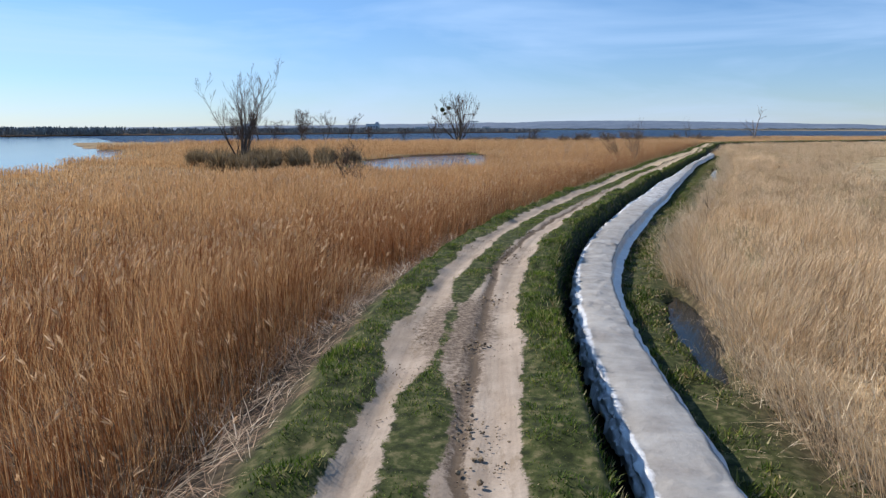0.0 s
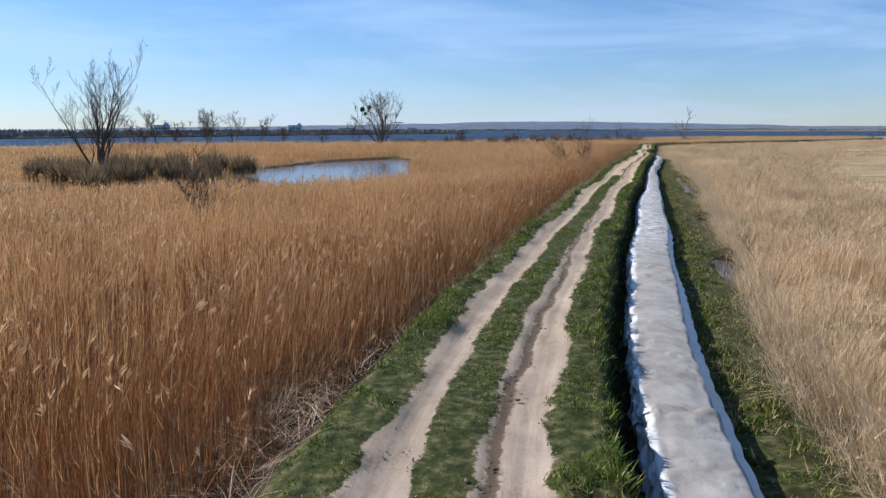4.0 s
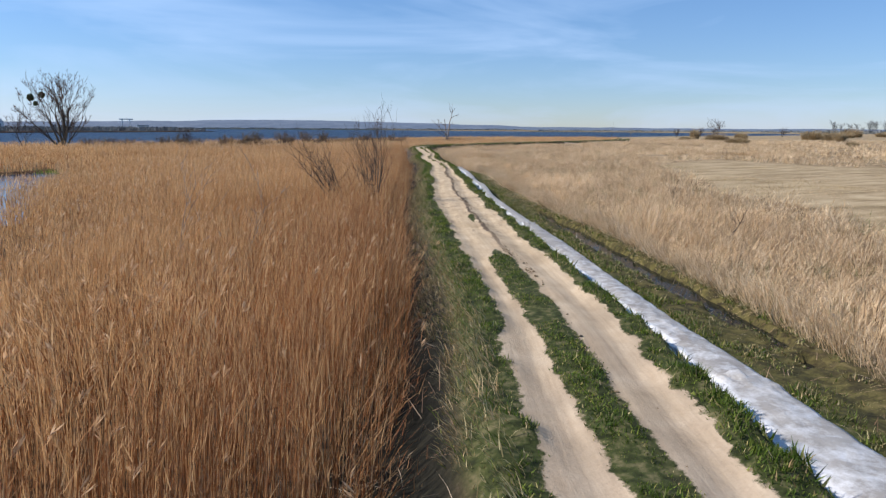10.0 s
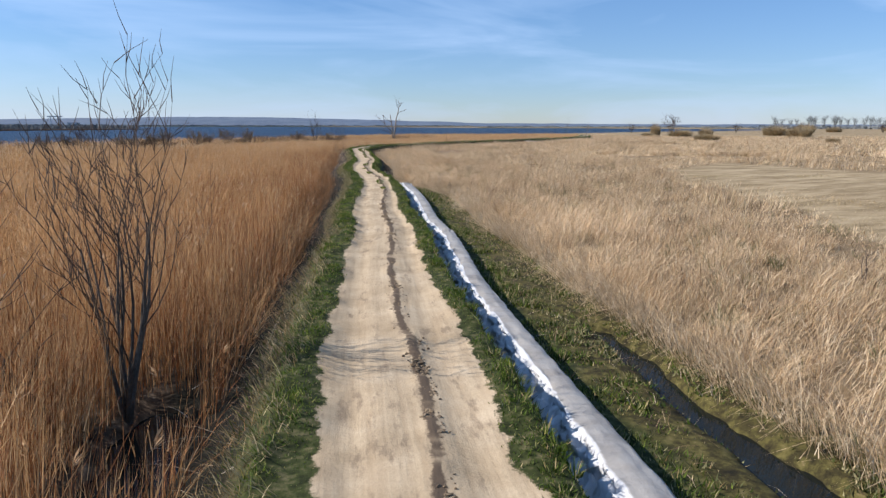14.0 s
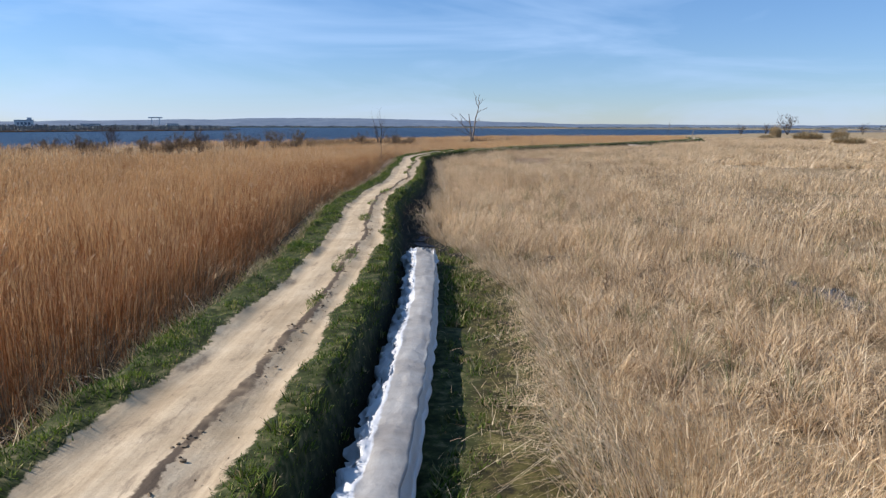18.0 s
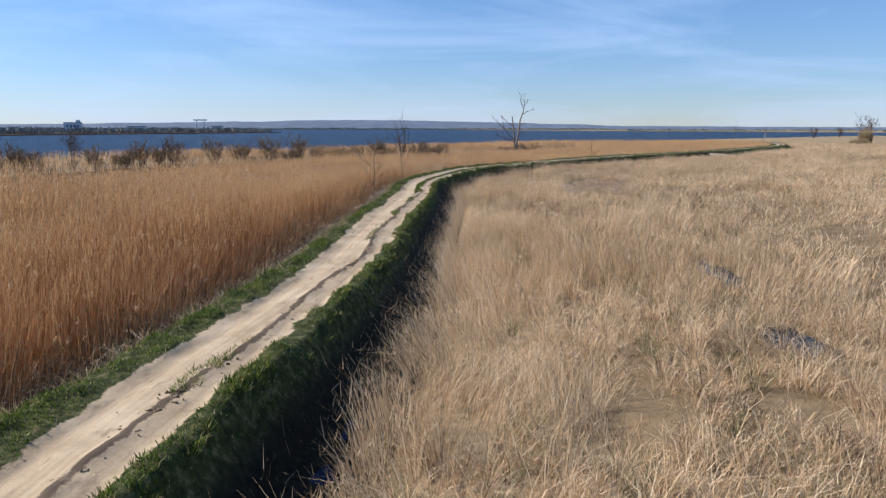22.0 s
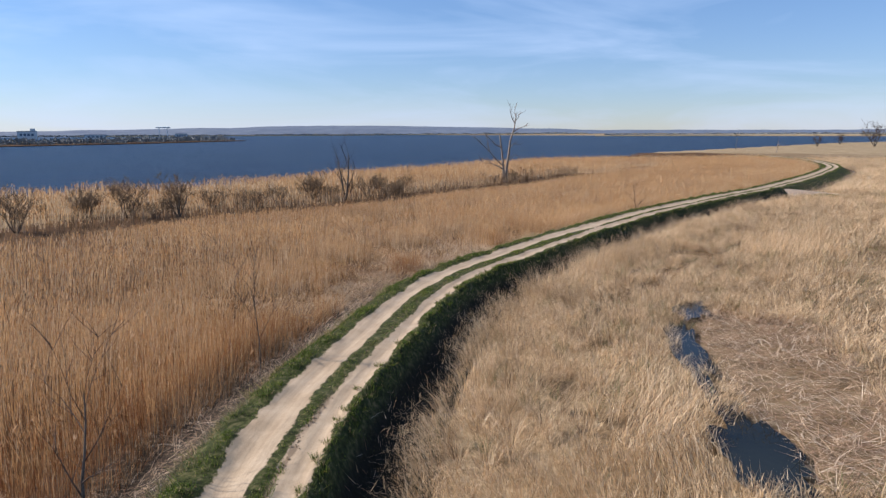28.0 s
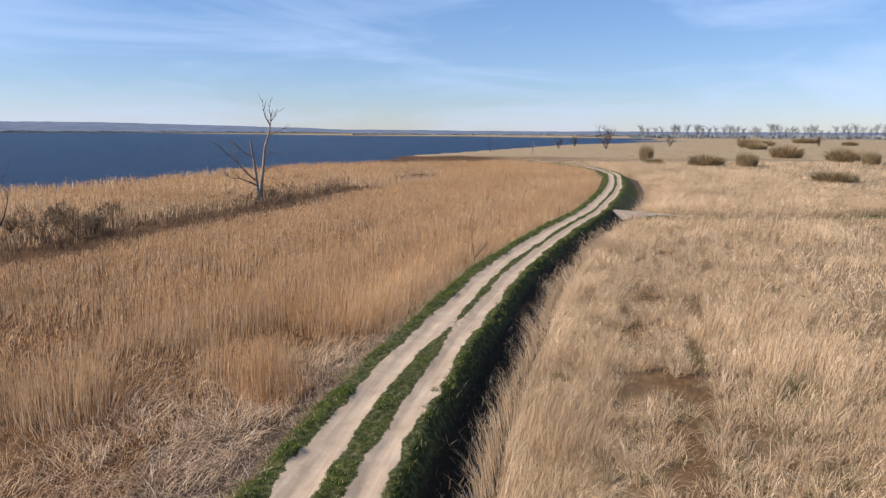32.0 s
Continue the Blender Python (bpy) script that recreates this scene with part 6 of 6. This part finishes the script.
# far row of poplars
poplar = tree("poplar_tree", 1664, 1253, -1.0, "slim bare poplar in a distant row", "tree", M_BARK, M_WOODS, "poplar row", seed=111, height=31.0, forks=4, spread=0.2, depth=3, twigs=5, rad=0.5, thin=0.07, side_pull=(0.3, 0.7))
row_rng = random.Random(8)
for i in range(1, 64):
    t = i / 63
    x, y = 1664 + 288 * t + row_rng.uniform(-12, 12), 1253 - 753 * t + row_rng.uniform(-5, 5)
    k = row_rng.uniform(0.72, 1.08) * (1.0 if row_rng.random() < 0.85 else 0.6)
    copy_thing(poplar, pose(x, y, -1.0, 0, 0, row_rng.uniform(0, 360)) @ Matrix.Diagonal((k * 1.25, k * 1.25, k, 1)))

# ---------------------------------------------------------------- distance
def strip_land(name, outline, z, mat, label, category):
    bm = bmesh.new()
    top = [bm.verts.new((x, y, z)) for x, y in outline]
    low = [bm.verts.new((x, y, -2.4)) for x, y in outline]
    bm.faces.new(top)
    for i in range(len(top)):
        j = (i + 1) % len(top)
        bm.faces.new((top[i], low[i], low[j], top[j]))
    bmesh.ops.recalc_face_normals(bm, faces=bm.faces)
    return tagged(part(name, bm, mat), label, category, kind="structure")


HEADLAND = [(-1500, 330), (-700, 400), (-290, 470), (-250, 545), (-120, 690), (-55, 815), (60, 950), (160, 1120), (170, 1160), (60, 1180), (-200, 1150), (-700, 950), (-1500, 700)]
strip_land("headland", HEADLAND, -0.7, M_GROUND, "low headland with a pale reed fringe across the lake", "headland")


def polar(bearing, r):
    return 60 + r * math.sin(radians(bearing)), 160 + r * math.cos(radians(bearing))


strip_land("reed_spit", [polar(b, 1560) for b in range(33, 54, 3)] + [polar(b, 1760) for b in range(53, 32, -3)], 0.3, M_FIELD, "far pale reed spit in the lake", "spit")
strip_land("far_shore", [polar(b, 3080) for b in range(-6, 40, 4)] + [polar(b, 3220) for b in range(39, -7, -4)], 1.2, M_FIELD, "thin pale line of the far shore", "shore")

woods = []
def wood_clumps(points, h0, h1, wide):
    for x, y in points:
        h = row_rng.uniform(h0, h1)
        k = 26
        an, q, f = RNG.uniform(0, math.tau, k), np.sqrt(RNG.random(k)) * wide, RNG.random(k) ** 0.8
        v, f4, f3, _ = stems(x + np.sin(an) * q, y + np.cos(an) * q, -0.8 + f * h * 0.55, h * RNG.uniform(0.25, 0.5, k), np.full(k, wide * 0.42), RNG.uniform(0, 0.4, k), an, 2)
        woods.append((v, f4, f3, 0))


shore = spline(HEADLAND[1:8], 60)
pts = []
for i in range(len(shore)):
    for _ in range(3):
        a = row_rng.uniform(0, 1)
        pts.append((shore[i][0] - row_rng.uniform(5, 70) + 0 * a, shore[i][1] + row_rng.uniform(12, 90)))
wood_clumps(pts, 2.5, 7.5, 4)
wood_clumps([polar(b / 4, 3240 + row_rng.uniform(0, 60)) for b in range(-80, 130)], 5, 11, 16)
wood_clumps([polar(b / 6 + row_rng.uniform(-0.1, 0.1), 1790 + row_rng.uniform(0, 90)) for b in range(204, 420)], 3, 7, 8)
wood_clumps([polar(b / 6, 1250 + row_rng.uniform(0, 160)) for b in range(330, 660)], 4, 9, 8)
v, f, slot = joined(woods)
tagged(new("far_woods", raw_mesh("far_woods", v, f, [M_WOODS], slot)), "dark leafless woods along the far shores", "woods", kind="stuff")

# hills beyond the lake
hb = np.linspace(-60, 95, 240)
hh = np.interp(hb, [-60, -25, -10, 0, 10, 20, 27, 33, 45, 95], [8, 10, 24, 34, 44, 40, 30, 18, 12, 10]) * (0.9 + 0.2 * grain(hb * 10, hb * 0, 25, 61)) + grain(hb * 10, hb * 0, 4, 62) * 2
rows = []
for r, k in ((3300, -0.05), (3450, 0.35), (3600, 0.7), (3800, 1.0), (4050, 0.8)):
    rows.append(np.stack([60 + r * np.sin(np.radians(hb)), 160 + r * np.cos(np.radians(hb)), hh * k], -1))
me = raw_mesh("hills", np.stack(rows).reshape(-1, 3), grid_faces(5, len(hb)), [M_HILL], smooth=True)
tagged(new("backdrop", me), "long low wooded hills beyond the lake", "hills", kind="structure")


def block(w, d, h, x=0, y=0, z=0):
    bm = bmesh.new()
    bmesh.ops.create_cube(bm, size=1)
    for v in bm.verts:
        v.co = Vector((v.co.x * w + x, v.co.y * d + y, (v.co.z + 0.5) * h + z))
    return bm


for b, r, w, h, tower in ((-8.4, 1500, 30, 15, True), (-4.2, 1450, 34, 8, False), (1.5, 1500, 22, 9, False), (-19.5, 1300, 26, 14, True)):
    x, y = polar(b, r)
    t = tagged(new("apartment_building"), "pale distant apartment block above the trees", "building")
    t.location = (x, y, -0.8)
    wall = part("wall", block(w, 12, h), M_WALL, t)
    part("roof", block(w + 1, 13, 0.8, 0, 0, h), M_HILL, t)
    if tower:
        part("tower", block(7, 7, h + 5, w * 0.3, 0), M_WALL, t)
    for k in range(4):
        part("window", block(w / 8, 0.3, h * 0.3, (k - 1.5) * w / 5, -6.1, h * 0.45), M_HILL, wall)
x, y = polar(0.3, 1480)
crane = tagged(new("gantry_crane"), "distant harbour gantry crane on the horizon", "crane")
crane.location = (x, y, -0.8)
part("beam", block(26, 2, 2.2, 0, 0, 20), M_WALL, crane)
for lx in (-7, 7):
    part("leg", block(1.4, 1.4, 20, lx, 0), M_WALL, crane)

# ---------------------------------------------------------------- small things on the track and by the pond
cv, cf = [], []
ico = bmesh.new()
bmesh.ops.create_icosphere(ico, subdivisions=1, radius=1)
iv = np.array([v.co[:] for v in ico.verts])
it = np.array([[v.index for v in f.verts] for f in ico.faces])
ico.free()
cx, cy, cs, cd = scatter(20, 300, -1.3, 1.3, 430)
heap = np.interp(cs, [20, 90, 98, 205, 225, 300], [0.03, 0.03, 1, 1, 0.1, 0.05])
at_mid = mud_line(cs)
ok = RNG.random(len(cs)) < heap * np.exp(-((cd - at_mid) / 0.11) ** 2) * (0.25 + 1.2 * (grain(cs, cs * 0, 1.2, 51) > 0.45)) + 0.0008 + 0.16 * (cs < 42) * (grain(cx, cy, 1.1, 59) > 0.55) * (grain(cx, cy, 0.4, 94) > 0.4)
cx, cy, cs, cd = cx[ok], cy[ok], cs[ok], cd[ok]
k = len(cx)
size = RNG.uniform(0.1, 1.0, k) ** 2 * 0.036 * np.where(np.abs(cd - at_mid[ok]) < 0.3, 1, 0.35) + 0.006
jit = RNG.uniform(0.6, 1.3, (k, len(iv), 1))
V = iv[None] * jit * (size[:, None] * RNG.uniform(0.6, 1.4, (k, 3)))[:, None, :] * np.array([1, 1, 0.7])
V += np.stack([cx, cy, dike(cs, cd) + size * 0.25], -1)[:, None, :]
Fc = (np.arange(k)[:, None, None] * len(iv) + it[None]).reshape(-1, 3)
tagged(new("soil_clods", raw_mesh("soil_clods", V.reshape(-1, 3), [Fc], [M_CLOD])), "crumbled dry soil clods between the ruts", "clods", kind="stuff")

rim = spline([(8.5, 150), (3, 152.5), (-6.5, 141.5), (-14.5, 121), (-17, 106), (-12, 92)], 200)
k = RNG.integers(0, len(rim), 5200)
ox, oy = rim[k, 0] + RNG.normal(-0.6, 1.3, len(k)), rim[k, 1] + RNG.normal(0.9, 1.5, len(k))
v, f4, f3, _ = stems(ox, oy, np.full(len(k), -1.36), RNG.uniform(0.2, 0.5, len(k)), np.full(len(k), 0.06), RNG.uniform(0.1, 0.8, len(k)), RNG.uniform(0, math.tau, len(k)), 1)
tagged(new("pond_sedge", raw_mesh("pond_sedge", v, [f4, f3], [M_RIM])), "bright green sedge along the pond's rim", "sedge", kind="stuff")
